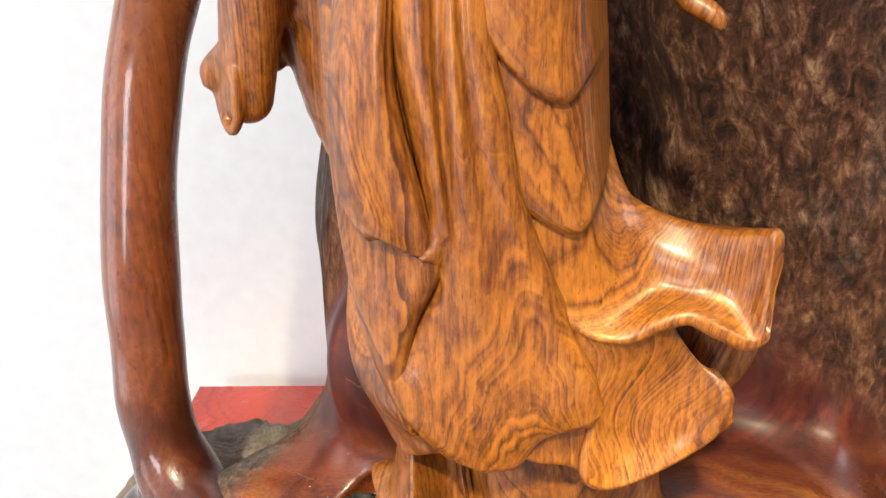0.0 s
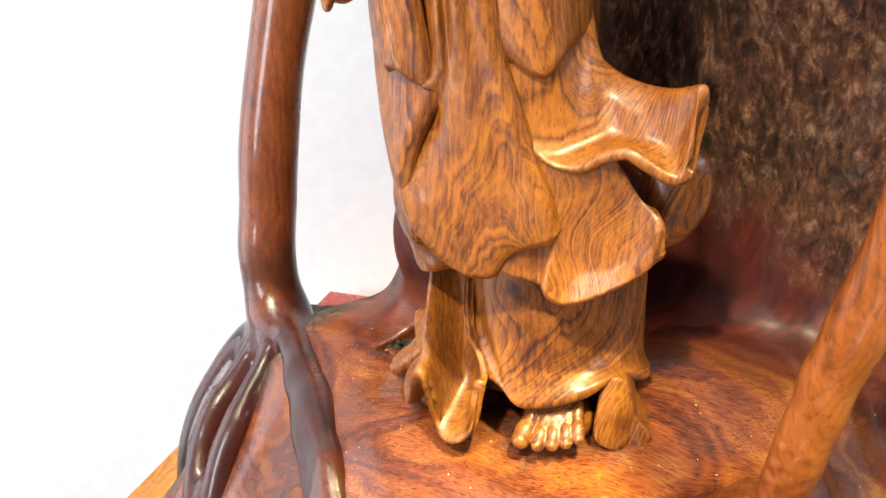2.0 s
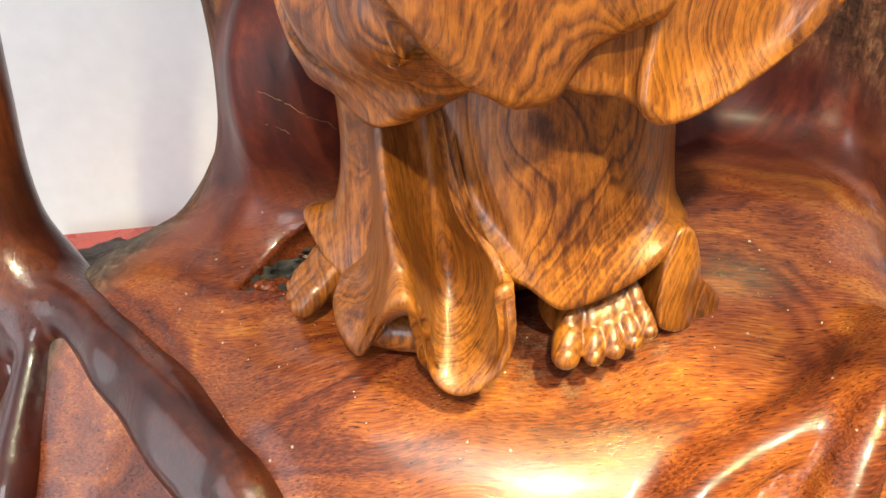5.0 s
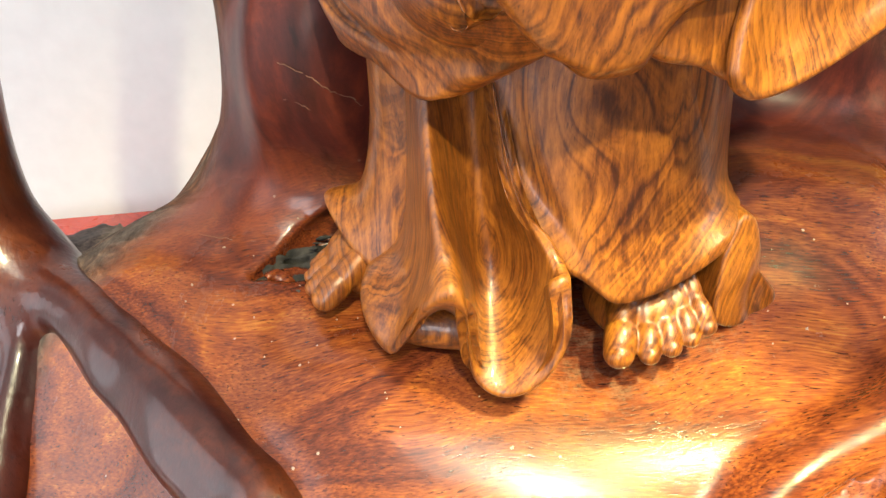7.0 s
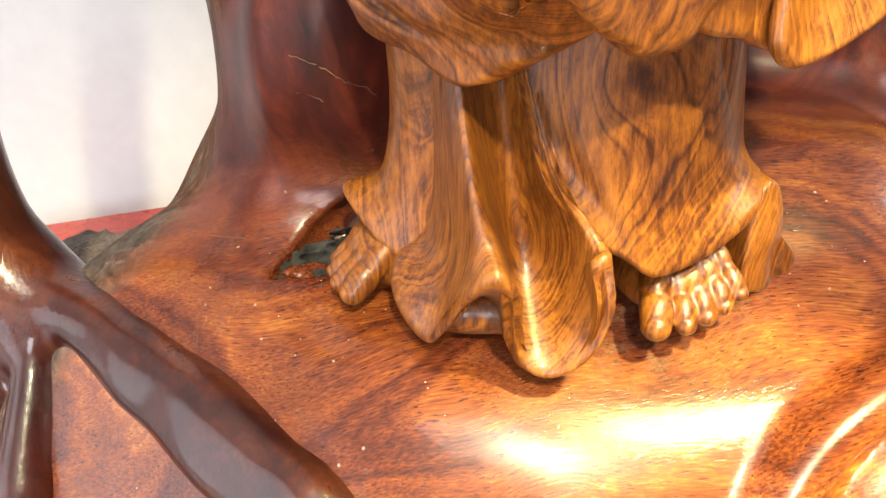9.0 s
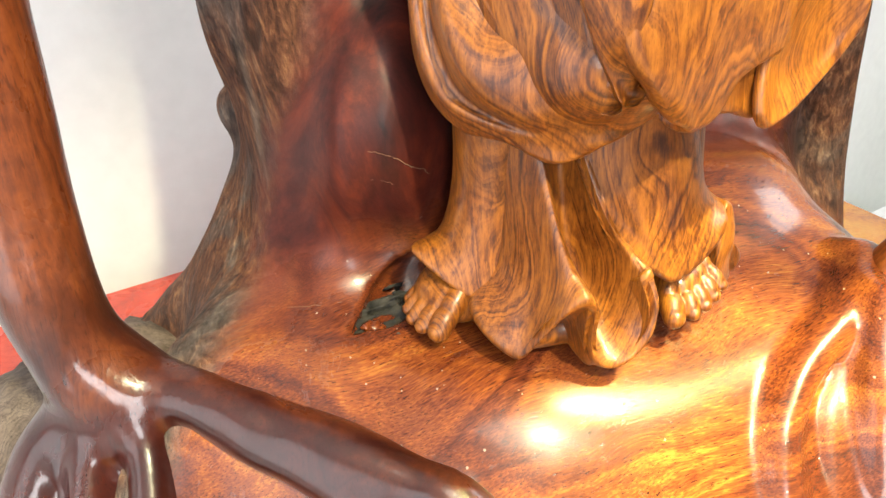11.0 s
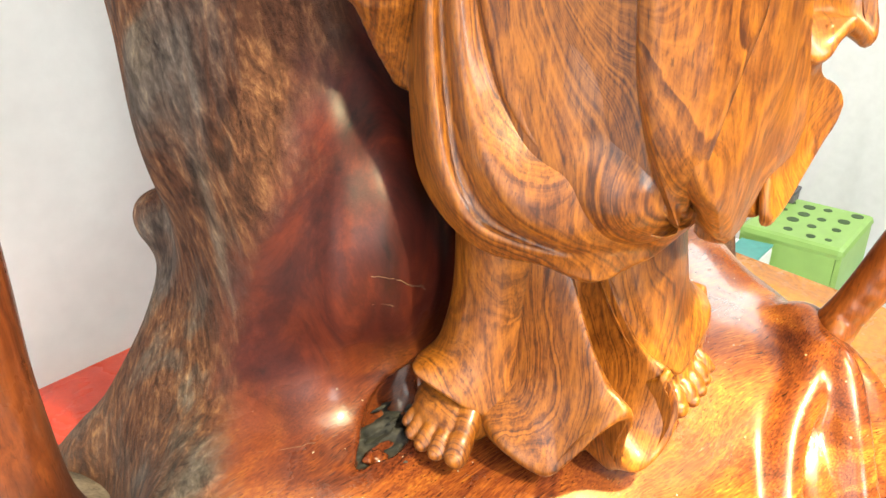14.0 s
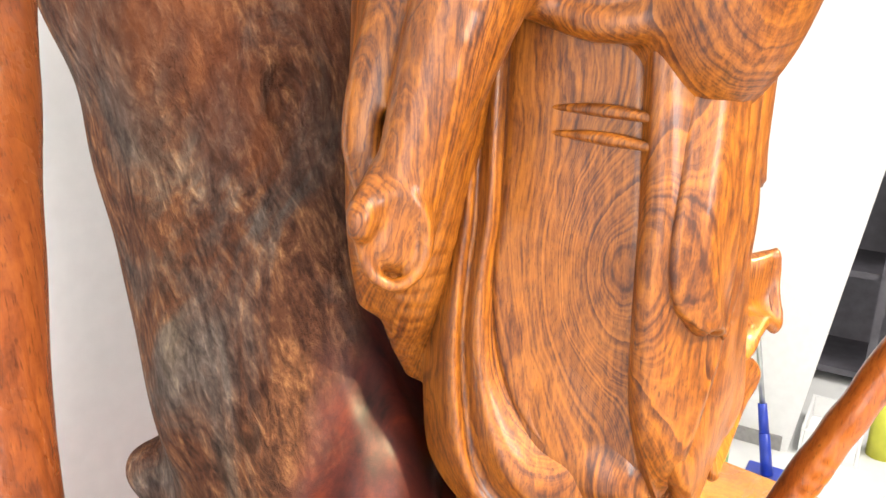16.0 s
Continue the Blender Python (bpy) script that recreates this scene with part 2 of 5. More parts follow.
    bump.inputs["Strength"].default_value, bump.inputs["Distance"].default_value = 0.22, 0.0007
    links.new(math_node(nodes, links, "ADD", math_node(nodes, links, "ADD", fibres, grit), noise_node(nodes, links, mapped(nodes, links, (1, 1, 1)), 70, 2)), bump.inputs["Height"])
    links.new(bump.outputs["Normal"], p.inputs["Normal"])
    links.new(math_node(nodes, links, "ADD", rough - 0.06, math_node(nodes, links, "MULTIPLY", cloud, 0.16)), p.inputs["Roughness"])
    p.inputs["Coat Weight"].default_value, p.inputs["Coat Roughness"].default_value = coat, 0.13
    p.inputs["Specular IOR Level"].default_value = 0.42
    return m


statue_wood = ringed_wood("statue_wood", (0.060, 0.0142, 0.0030), (0.152, 0.0425, 0.0052), (0.262, 0.085, 0.0090), (0.030, 0.415, 0.05, 0.02),
                          burls=[((-0.045, 0.352, 1.217), (0.04, 0.026, 0.052), 22), ((0.098, 0.306, 1.104), (0.034, 0.03, 0.026), 16), ((0.040, 0.340, 1.062), (0.035, 0.03, 0.03), 6)])
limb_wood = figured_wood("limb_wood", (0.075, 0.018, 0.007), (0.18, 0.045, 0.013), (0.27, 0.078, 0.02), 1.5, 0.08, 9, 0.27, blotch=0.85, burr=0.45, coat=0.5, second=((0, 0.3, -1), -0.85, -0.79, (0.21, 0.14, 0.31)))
branch_wood = figured_wood("branch_wood", (0.09, 0.02, 0.005), (0.27, 0.07, 0.011), (0.38, 0.12, 0.02), 1.6, 0.25, 14, 0.3, (30, 20, 0), 0.3)
table_wood = figured_wood("table_wood", (0.30, 0.09, 0.010), (0.53, 0.20, 0.018), (0.61, 0.30, 0.03), 2, 0.12, 5, 0.24, (0, 90, 0), 0.25, 0.5, 0.2, 0.15, second=((-0.15, 1.0, 0), 0.60, 0.615, (1.0, 0.20, 0.8)))


def carved_root(name):
    """One root: fissured bark above and outside (dark red-brown on one flank, deepened by painted shade behind the
    statue, greyer on the other), polished dark red on the trunk's foot, figured orange-red on the base.
    """
    m, nodes, links, p = material(name)
    v = mapped(nodes, links, (1, 1, 0.45), (0, 28, 0))
    big = noise_node(nodes, links, v, 9, 5, 0.6, 0.8)
    place, spot = nodes.new("ShaderNodeTexCoord"), nodes.new("ShaderNodeSeparateXYZ")
    links.new(place.outputs["Object"], spot.inputs[0])

    def band(value, start, end):
        r = nodes.new("ShaderNodeMapRange")
        r.inputs["From Min"].default_value, r.inputs["From Max"].default_value = start, end
        links.new(value, r.inputs["Value"])
        return r.outputs[0]

    # long wavering fibres, torn across into flakes, with open fissures between them
    streak = noise_node(nodes, links, leaned(nodes, links, (85, 85, 30), (24, 0, 0)), 1.0, 5, 0.62, 1.4)
    flakes = noise_node(nodes, links, leaned(nodes, links, (210, 210, 80), (24, 0, 0)), 1.0, 5, 0.72, 0.6)
    waves = noise_node(nodes, links, leaned(nodes, links, (36, 36, 17), (24, 0, 0)), 1.0, 4, 0.6, 1.6)
    tone = math_node(nodes, links, "ADD", math_node(nodes, links, "MULTIPLY", streak, 0.45), math_node(nodes, links, "ADD", math_node(nodes, links, "MULTIPLY", flakes, 0.38), math_node(nodes, links, "MULTIPLY", waves, 0.24)))
    grey = ramp_node(nodes, links, tone, [(0.39, (0.026, 0.018, 0.015)), (0.47, (0.060, 0.044, 0.037)), (0.55, (0.105, 0.080, 0.067)), (0.62, (0.17, 0.13, 0.105)), (0.70, (0.30, 0.23, 0.17))])
    brown = ramp_node(nodes, links, tone, [(0.39, (0.018, 0.007, 0.004)), (0.47, (0.055, 0.021, 0.012)), (0.55, (0.115, 0.045, 0.023)), (0.62, (0.21, 0.095, 0.044)), (0.70, (0.42, 0.22, 0.10))])
    shaded_umber = ramp_node(nodes, links, tone, [(0.41, (0.010, 0.004, 0.003)), (0.49, (0.032, 0.012, 0.007)), (0.55, (0.066, 0.025, 0.014)), (0.60, (0.12, 0.055, 0.031)), (0.68, (0.25, 0.14, 0.08))])
    worn = ramp_node(nodes, links, noise_node(nodes, links, v, 20, 6, 0.65, 0.9), [(0.34, (0.06, 0.014, 0.006)), (0.5, (0.16, 0.042, 0.014)), (0.66, (0.33, 0.10, 0.030))])
    patch = ramp_node(nodes, links, noise_node(nodes, links, mapped(nodes, links, (1, 1, 0.6), (0, 20, 0)), 11, 6, 0.62, 1.3), [(0.40, (0, 0, 0)), (0.54, (1, 1, 1))])
    rough_colour = mix_node(nodes, links, patch, grey, brown)
    bend = math_node(nodes, links, "MULTIPLY", math_node(nodes, links, "SUBTRACT", big, 0.5), 0.35)
    # a worn, ruddier stretch high on the trunk
    lift = math_node(nodes, links, "ADD", math_node(nodes, links, "ADD", spot.outputs["Z"], math_node(nodes, links, "MULTIPLY", spot.outputs["Y"], -0.25)), bend)
    side = math_node(nodes, links, "MULTIPLY", band(lift, 1.12, 1.24), band(math_node(nodes, links, "SUBTRACT", bend, spot.outputs["Y"]), -0.67, -0.61))
    rough_colour = mix_node(nodes, links, math_node(nodes, links, "MULTIPLY", side, 0.85), rough_colour, mix_node(nodes, links, 0.55, brown, worn))
    # the red-brown flank, its bark painted darker for the shade behind the statue
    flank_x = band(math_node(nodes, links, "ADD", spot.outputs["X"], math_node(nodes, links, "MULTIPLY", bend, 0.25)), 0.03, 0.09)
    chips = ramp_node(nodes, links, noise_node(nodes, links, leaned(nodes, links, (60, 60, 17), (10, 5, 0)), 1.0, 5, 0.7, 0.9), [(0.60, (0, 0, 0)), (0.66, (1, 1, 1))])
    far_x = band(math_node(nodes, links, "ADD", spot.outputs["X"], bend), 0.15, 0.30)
    shaded_side = mix_node(nodes, links, math_node(nodes, links, "MULTIPLY", far_x, 0.55), shaded_umber, mix_node(nodes, links, patch, grey, brown))
    shaded_side = mix_node(nodes, links, math_node(nodes, links, "MULTIPLY", chips, math_node(nodes, links, "MULTIPLY", far_x, 0.8)), shaded_side, (0.20, 0.085, 0.035))
    rough_colour = mix_node(nodes, links, flank_x, rough_colour, shaded_side)
    polished = ramp_node(nodes, links, noise_node(nodes, links, v, 17, 8, 0.72, 0.7), [(0.36, (0.012, 0.004, 0.004)), (0.5, (0.055, 0.010, 0.007)), (0.62, (0.12, 0.022, 0.009)), (0.72, (0.19, 0.042, 0.014))])
    # figured top of the base
    w = mapped(nodes, links, (0.55, 1.2, 1.5), (8, 5, 20))
    slow = noise_node(nodes, links, w, 5.5, 2, 0.45, 0.8)
    wobble = noise_node(nodes, links, w, 50, 3, 0.6)
    field = math_node(nodes, links, "ADD", math_node(nodes, links, "MULTIPLY", slow, 4.0), math_node(nodes, links, "MULTIPLY", wobble, 0.35))
    rings = math_node(nodes, links, "ADD", math_node(nodes, links, "MULTIPLY", math_node(nodes, links, "PINGPONG", field, 0.5), 0.8),
                      math_node(nodes, links, "MULTIPLY", math_node(nodes, links, "PINGPONG", math_node(nodes, links, "MULTIPLY", field, 4.3), 0.5), 0.5))
    fibres = noise_node(nodes, links, flowed(nodes, links, (110, 1000, 1000), (8, 5, 14)), 1.0, 3, 0.6)
    base_tone = math_node(nodes, links, "ADD", math_node(nodes, links, "MULTIPLY", rings, 0.42), math_node(nodes, links, "ADD", math_node(nodes, links, "MULTIPLY", fibres, 0.42), math_node(nodes, links, "MULTIPLY", big, 0.38)))
    top = ramp_node(nodes, links, base_tone, [(0.36, (0.034, 0.008, 0.004)), (0.48, (0.115, 0.024, 0.008)), (0.60, (0.235, 0.060, 0.012)), (0.75, (0.42, 0.17, 0.024))])
    dust = noise_node(nodes, links, mapped(nodes, links, (1, 1, 1)), 22, 8, 0.75, 0.6)
    top = mix_node(nodes, links, math_node(nodes, links, "MULTIPLY", ramp_node(nodes, links, dust, [(0.55, (0, 0, 0)), (0.75, (1, 1, 1))]), 0.4), top, (0.05, 0.013, 0.008))
    gloom = noise_node(nodes, links, mapped(nodes, links, (0.8, 1, 1), (0, 0, 30)), 8.5, 5, 0.6, 1.0)
    top = mix_node(nodes, links, math_node(nodes, links, "MULTIPLY", ramp_node(nodes, links, gloom, [(0.45, (0, 0, 0)), (0.60, (1, 1, 1))]), 0.35), top, (0.050, 0.013, 0.010))
    pores = ramp_node(nodes, links, noise_node(nodes, links, flowed(nodes, links, (170, 1300, 1300), (8, 5, 14)), 1.0, 2, 0.5), [(0.31, (1, 1, 1)), (0.40, (0, 0, 0))])
    top = mix_node(nodes, links, math_node(nodes, links, "MULTIPLY", pores, 0.85), top, (0.022, 0.006, 0.004))
    cells = nodes.new("ShaderNodeTexVoronoi")
    cells.inputs["Scale"].default_value = 75
    links.new(mapped(nodes, links, (1, 1, 1)), cells.inputs["Vector"])
    specks = math_node(nodes, links, "MULTIPLY", math_node(nodes, links, "LESS_THAN", cells.outputs["Distance"], 0.055), math_node(nodes, links, "GREATER_THAN", dust, 0.48))
    top = mix_node(nodes, links, math_node(nodes, links, "MULTIPLY", specks, 0.6), top, (0.42, 0.34, 0.26))
    # grey grit left along the toes and the hem
    far = nodes.new("ShaderNodeVectorMath")
    far.operation = "DISTANCE"
    far.inputs[1].default_value = (0.068, 0.362, 0.945)
    links.new(place.outputs["Object"], far.inputs[0])
    near = math_node(nodes, links, "ADD", far.outputs["Value"], math_node(nodes, links, "MULTIPLY", math_node(nodes, links, "SUBTRACT", dust, 0.5), 0.16))
    grit = ramp_node(nodes, links, noise_node(nodes, links, mapped(nodes, links, (1, 1, 1)), 170, 8, 0.85), [(0.47, (0, 0, 0)), (0.66, (1, 1, 1))])
    top = mix_node(nodes, links, math_node(nodes, links, "MULTIPLY", math_node(nodes, links, "MULTIPLY", band(near, 0.046, 0.024), grit), 0.55), top, (0.17, 0.105, 0.065))
    co, sep = nodes.new("ShaderNodeTexCoord"), nodes.new("ShaderNodeSeparateXYZ")
    links.new(co.outputs["Object"], sep.inputs[0])

    def zone(x, y, z, uneven, start, end):
        value = math_node(nodes, links, "MULTIPLY", math_node(nodes, links, "ABSOLUTE", math_node(nodes, links, "SUBTRACT", sep.outputs["X"], 0.05)), x)
        value = math_node(nodes, links, "ADD", value, math_node(nodes, links, "MULTIPLY", sep.outputs["Y"], y))
        value = math_node(nodes, links, "ADD", value, math_node(nodes, links, "MULTIPLY", sep.outputs["Z"], z))
        value = math_node(nodes, links, "ADD", value, math_node(nodes, links, "MULTIPLY", math_node(nodes, links, "SUBTRACT", big, 0.5), uneven))
        r = nodes.new("ShaderNodeMapRange")
        r.inputs["From Min"].default_value, r.inputs["From Max"].default_value = start, end
        links.new(value, r.inputs["Value"])
        return r.outputs[0]

    flank = math_node(nodes, links, "ADD", math_node(nodes, links, "MULTIPLY", sep.outputs["X"], -2.0), math_node(nodes, links, "ADD", math_node(nodes, links, "MULTIPLY", sep.outputs["Y"], 1.6), sep.outputs["Z"]))
    flank = math_node(nodes, links, "ADD", flank, math_node(nodes, links, "MULTIPLY", math_node(nodes, links, "SUBTRACT", big, 0.5), 0.25))
    edge = nodes.new("ShaderNodeMapRange")
    edge.inputs["From Min"].default_value, edge.inputs["From Max"].default_value = 2.0, 2.05
    links.new(flank, edge.inputs["Value"])
    outer = math_node(nodes, links, "MAXIMUM", zone(1.2, 1.0, 1.0, 0.25, 1.70, 1.76), edge.outputs[0])
    foot = zone(0.0, 0.5, 1.0, 0.16, 1.185, 1.235)
    smooth = mix_node(nodes, links, foot, top, polished)
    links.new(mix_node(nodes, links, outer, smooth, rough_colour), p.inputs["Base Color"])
    bump = nodes.new("ShaderNodeBump")
    bump.inputs["Distance"].default_value = 0.009
    links.new(math_node(nodes, links, "ADD", 0.12, math_node(nodes, links, "MULTIPLY", outer, 0.85)), bump.inputs["Strength"])
    relief = math_node(nodes, links, "MULTIPLY", math_node(nodes, links, "MULTIPLY", tone, 0.9), outer)
    grain = math_node(nodes, links, "SUBTRACT", math_node(nodes, links, "MULTIPLY", fibres, 0.10), math_node(nodes, links, "MULTIPLY", pores, 0.08))
    links.new(math_node(nodes, links, "ADD", relief, grain), bump.inputs["Height"])
    links.new(bump.outputs["Normal"], p.inputs["Normal"])
    gloss = math_node(nodes, links, "ADD", 0.15, math_node(nodes, links, "MULTIPLY", dust, 0.2))
    gloss = math_node(nodes, links, "ADD", gloss, math_node(nodes, links, "MULTIPLY", foot, 0.20))
    links.new(math_node(nodes, links, "ADD", gloss, math_node(nodes, links, "MULTIPLY", outer, 0.38)), p.inputs["Roughness"])
    links.new(math_node(nodes, links, "MULTIPLY", math_node(nodes, links, "SUBTRACT", 1.0, outer), math_node(nodes, links, "SUBTRACT", 0.35, math_node(nodes, links, "MULTIPLY", foot, 0.25))), p.inputs["Coat Weight"])
    links.new(math_node(nodes, links, "SUBTRACT", 0.35, math_node(nodes, links, "MULTIPLY", foot, 0.17)), p.inputs["Specular IOR Level"])
    links.new(math_node(nodes, links, "ADD", 0.08, math_node(nodes, links, "MULTIPLY", foot, 0.24)), p.inputs["Coat Roughness"])
    return m


root_skin = carved_root("carved_root_wood")
rock_wood = figured_wood("rough_root_wood", (0.04, 0.030, 0.025), (0.12, 0.088, 0.07), (0.24, 0.18, 0.14), 1.5, 0.8, 12, 0.75, (40, 0, 60), 0.5, 0.0, 0.6, 1.0)
green_plastic = plain("green_plastic", (0.30, 0.50, 0.13), 0.4, 0, 0.05, 30, 0.05)
hole_shade = plain("shadowed_plastic", (0.05, 0.10, 0.03), 0.6)
steel = plain("pole_metal", (0.55, 0.56, 0.56), 0.35, 0.9, 0.05, 40, 0.1)
blue_plastic = plain("blue_plastic", (0.02, 0.05, 0.42), 0.35, 0, 0.05, 40, 0.1)
shelf_grey = plain("shelf_grey", (0.10, 0.095, 0.11), 0.6, 0, 0.1, 20, 0.2)
box_dull = plain("box_card", (0.22, 0.19, 0.20), 0.7, 0, 0.1, 20, 0.2)
label_yellow = plain("yellow_plastic", (0.55, 0.55, 0.06), 0.4, 0, 0.05, 30, 0.1)


# ---- carving tools ----
def smooth_min(a, b, k):
    h = np.clip(0.5 + 0.5 * (b - a) / k, 0, 1)
    return b + (a - b) * h - k * h * (1 - h)


class Block:
    """A block of wood on a grid, carved by adding and cutting rounded shapes; below zero is wood."""

    def __init__(self, lo, hi, step):
        self.step = step
        self.axes = [np.arange(a, b + step, step, dtype=np.float32) for a, b in zip(lo, hi)]
        self.d = np.full([len(a) for a in self.axes], 0.04, np.float32)

    def region(self, lo, hi, margin):
        cut = []
        for axis, a, b in zip(self.axes, lo, hi):
            i = int(np.searchsorted(axis, a - margin))
            j = int(np.searchsorted(axis, b + margin))
            cut.append(slice(max(0, i - 1), min(len(axis), j + 1)))
        grid = [axis[c] for axis, c in zip(self.axes, cut)]
        return tuple(cut), grid[0][:, None, None], grid[1][None, :, None], grid[2][None, None, :]

    def add(self, shape, k=0.006):
        lo, hi, f = shape
        cut, x, y, z = self.region(lo, hi, k + 0.012)
        if self.d[cut].size:
            self.d[cut] = smooth_min(self.d[cut], f(x, y, z), k)

    def cut(self, shape, k=0.004):
        lo, hi, f = shape
        cut, x, y, z = self.region(lo, hi, k + 0.012)
        if self.d[cut].size:
            self.d[cut] = -smooth_min(-self.d[cut], f(x, y, z), k)

    def press(self, points, depth, width):
        """Carve along a line: a sharp valley (depth above zero) or a rounded swelling (below)."""
        lo, hi, f = tube([(*p, 0.0) for p in points])
        cut, x, y, z = self.region(lo, hi, 0.024)
        e = np.maximum(f(x, y, z), 0)
        fade = np.clip((0.024 - e) / 0.008, 0, 1)
        self.d[cut] += (fade * depth * (np.exp(-e / width) if depth > 0 else np.exp(-(e / width) ** 2))).astype(np.float32)

    def mesh(self):
        """The skin of the block as vertices and quads (surface nets)."""
        d, h = self.d, self.step
        inside = d < 0
        total = np.zeros([n - 1 for n in d.shape], np.int8)
        for i in (0, 1):
            for j in (0, 1):
                for l in (0, 1):
                    total += inside[i:d.shape[0] - 1 + i, j:d.shape[1] - 1 + j, l:d.shape[2] - 1 + l]
        cells = np.argwhere((total > 0) & (total < 8))
        where = np.full(total.shape, -1, np.int32)
        where[tuple(cells.T)] = np.arange(len(cells))
        acc, count = np.zeros((len(cells), 3)), np.zeros(len(cells))
        for axis in range(3):
            for a in (0, 1):
                for b in (0, 1):
                    o = [0, 0, 0]
                    o[(axis + 1) % 3], o[(axis + 2) % 3] = a, b
                    p = cells + o
                    q = p.copy()
                    q[:, axis] += 1
                    dp, dq = d[tuple(p.T)], d[tuple(q.T)]
                    hit = (dp < 0) != (dq < 0)
                    s = np.where(hit, dp / np.where(hit, dp - dq, 1), 0)
                    pt = np.array(o, float)[None] + np.zeros((len(cells), 3))
                    pt[:, axis] = s
                    acc[hit] += pt[hit]
                    count[hit] += 1
        verts = (cells + acc / count[:, None]) * h + np.array([a[0] for a in self.axes])
        quads = []
        for axis in range(3):
            u, v = (axis + 1) % 3, (axis + 2) % 3
            n = list(d.shape)
            sl0, sl1 = [slice(1, m - 1) for m in n], [slice(1, m - 1) for m in n]
            sl0[axis], sl1[axis] = slice(0, n[axis] - 1), slice(1, n[axis])
            a, b = inside[tuple(sl0)], inside[tuple(sl1)]
            for flip in (False, True):
                e = np.argwhere((a & ~b) if not flip else (~a & b))
                e += np.array([0 if m == axis else 1 for m in range(3)])
                corner = []
                for du, dv in ((0, 0), (1, 0), (1, 1), (0, 1)):
                    c = e.copy()
                    c[:, u] -= du
                    c[:, v] -= dv
                    corner.append(where[tuple(c.T)])
                q = np.stack(corner if not flip else corner[::-1], 1)
                quads.append(q)
        return verts, np.concatenate(quads)


def spline(points, steps=6):
    """A smooth line through the points (any number of columns)."""
    p = np.array(points, float)
    p = np.vstack([2 * p[0] - p[1], p, 2 * p[-1] - p[-2]])
    out = []
    for i in range(1, len(p) - 2):
        for s in np.arange(steps) / steps:
            out.append(0.5 * (2 * p[i] + (p[i + 1] - p[i - 1]) * s + (2 * p[i - 1] - 5 * p[i] + 4 * p[i + 1] - p[i + 2]) * s * s
                              + (3 * p[i] - p[i - 1] - 3 * p[i + 1] + p[i + 2]) * s ** 3))
    out.append(p[-2])
    return np.array(out)


def tube(points, steps=5, flat=None):
    """A round limb through rows of x, y, z, radius. flat: a direction and how many times thinner the limb is that way."""
    line = spline(points, steps)
    r = max(line[:, 3].max(), 0.001)
    lo, hi = line[:, :3].min(0) - r, line[:, :3].max(0) + r

    def f(x, y, z):
        out = np.full(np.broadcast_shapes(x.shape, y.shape, z.shape), 0.05, np.float32)
        gx, gy, gz = x.ravel(), y.ravel(), z.ravel()
        for a, b in zip(line[:-1], line[1:]):
            m = max(a[3], b[3]) + 0.026
            s = []
            for g, u, v in zip((gx, gy, gz), a, b):
                s.append(slice(int(np.searchsorted(g, min(u, v) - m)), int(np.searchsorted(g, max(u, v) + m))))
            if min(c.stop - c.start for c in s) <= 0:
                continue
            px, py, pz = gx[s[0]][:, None, None] - a[0], gy[s[1]][None, :, None] - a[1], gz[s[2]][None, None, :] - a[2]
            v = b[:3] - a[:3]
            squeeze = 1.0
            if flat is not None:
                n, squeeze = np.array(flat[:3], float) / np.linalg.norm(flat[:3]), flat[3]
                along = (px * n[0] + py * n[1] + pz * n[2]) * (squeeze - 1)
                px, py, pz = px + along * n[0], py + along * n[1], pz + along * n[2]
                v = v + n * (v @ n) * (squeeze - 1)
            t = np.clip((px * v[0] + py * v[1] + pz * v[2]) / max(v @ v, 1e-9), 0, 1)
            e = np.sqrt((px - t * v[0]) ** 2 + (py - t * v[1]) ** 2 + (pz - t * v[2]) ** 2) - (a[3] + (b[3] - a[3]) * t)
            if squeeze > 1:
                e = np.where(e > 0, e * 0.6, e)
            block = out[s[0], s[1], s[2]]
            np.minimum(block, e.astype(np.float32), out=block)
        return out

    return lo, hi, f


def egg(centre, radii, turn=(0, 0, 0)):
    """An ellipsoid, turned by Euler degrees."""
    rot = np.array(Euler([radians(a) for a in turn]).to_matrix())
    c, r = np.array(centre, float), np.array(radii, float)
    reach = np.abs(rot) @ r

    def f(x, y, z):
        px, py, pz = x - c[0], y - c[1], z - c[2]
        q = [(px * rot[0, i] + py * rot[1, i] + pz * rot[2, i]) / r[i] for i in range(3)]
        k0 = np.sqrt(q[0] ** 2 + q[1] ** 2 + q[2] ** 2)
        k1 = np.sqrt((q[0] / r[0]) ** 2 + (q[1] / r[1]) ** 2 + (q[2] / r[2]) ** 2)
        return k0 * (k0 - 1) / np.maximum(k1, 1e-6)

    return c - reach, c + reach, f


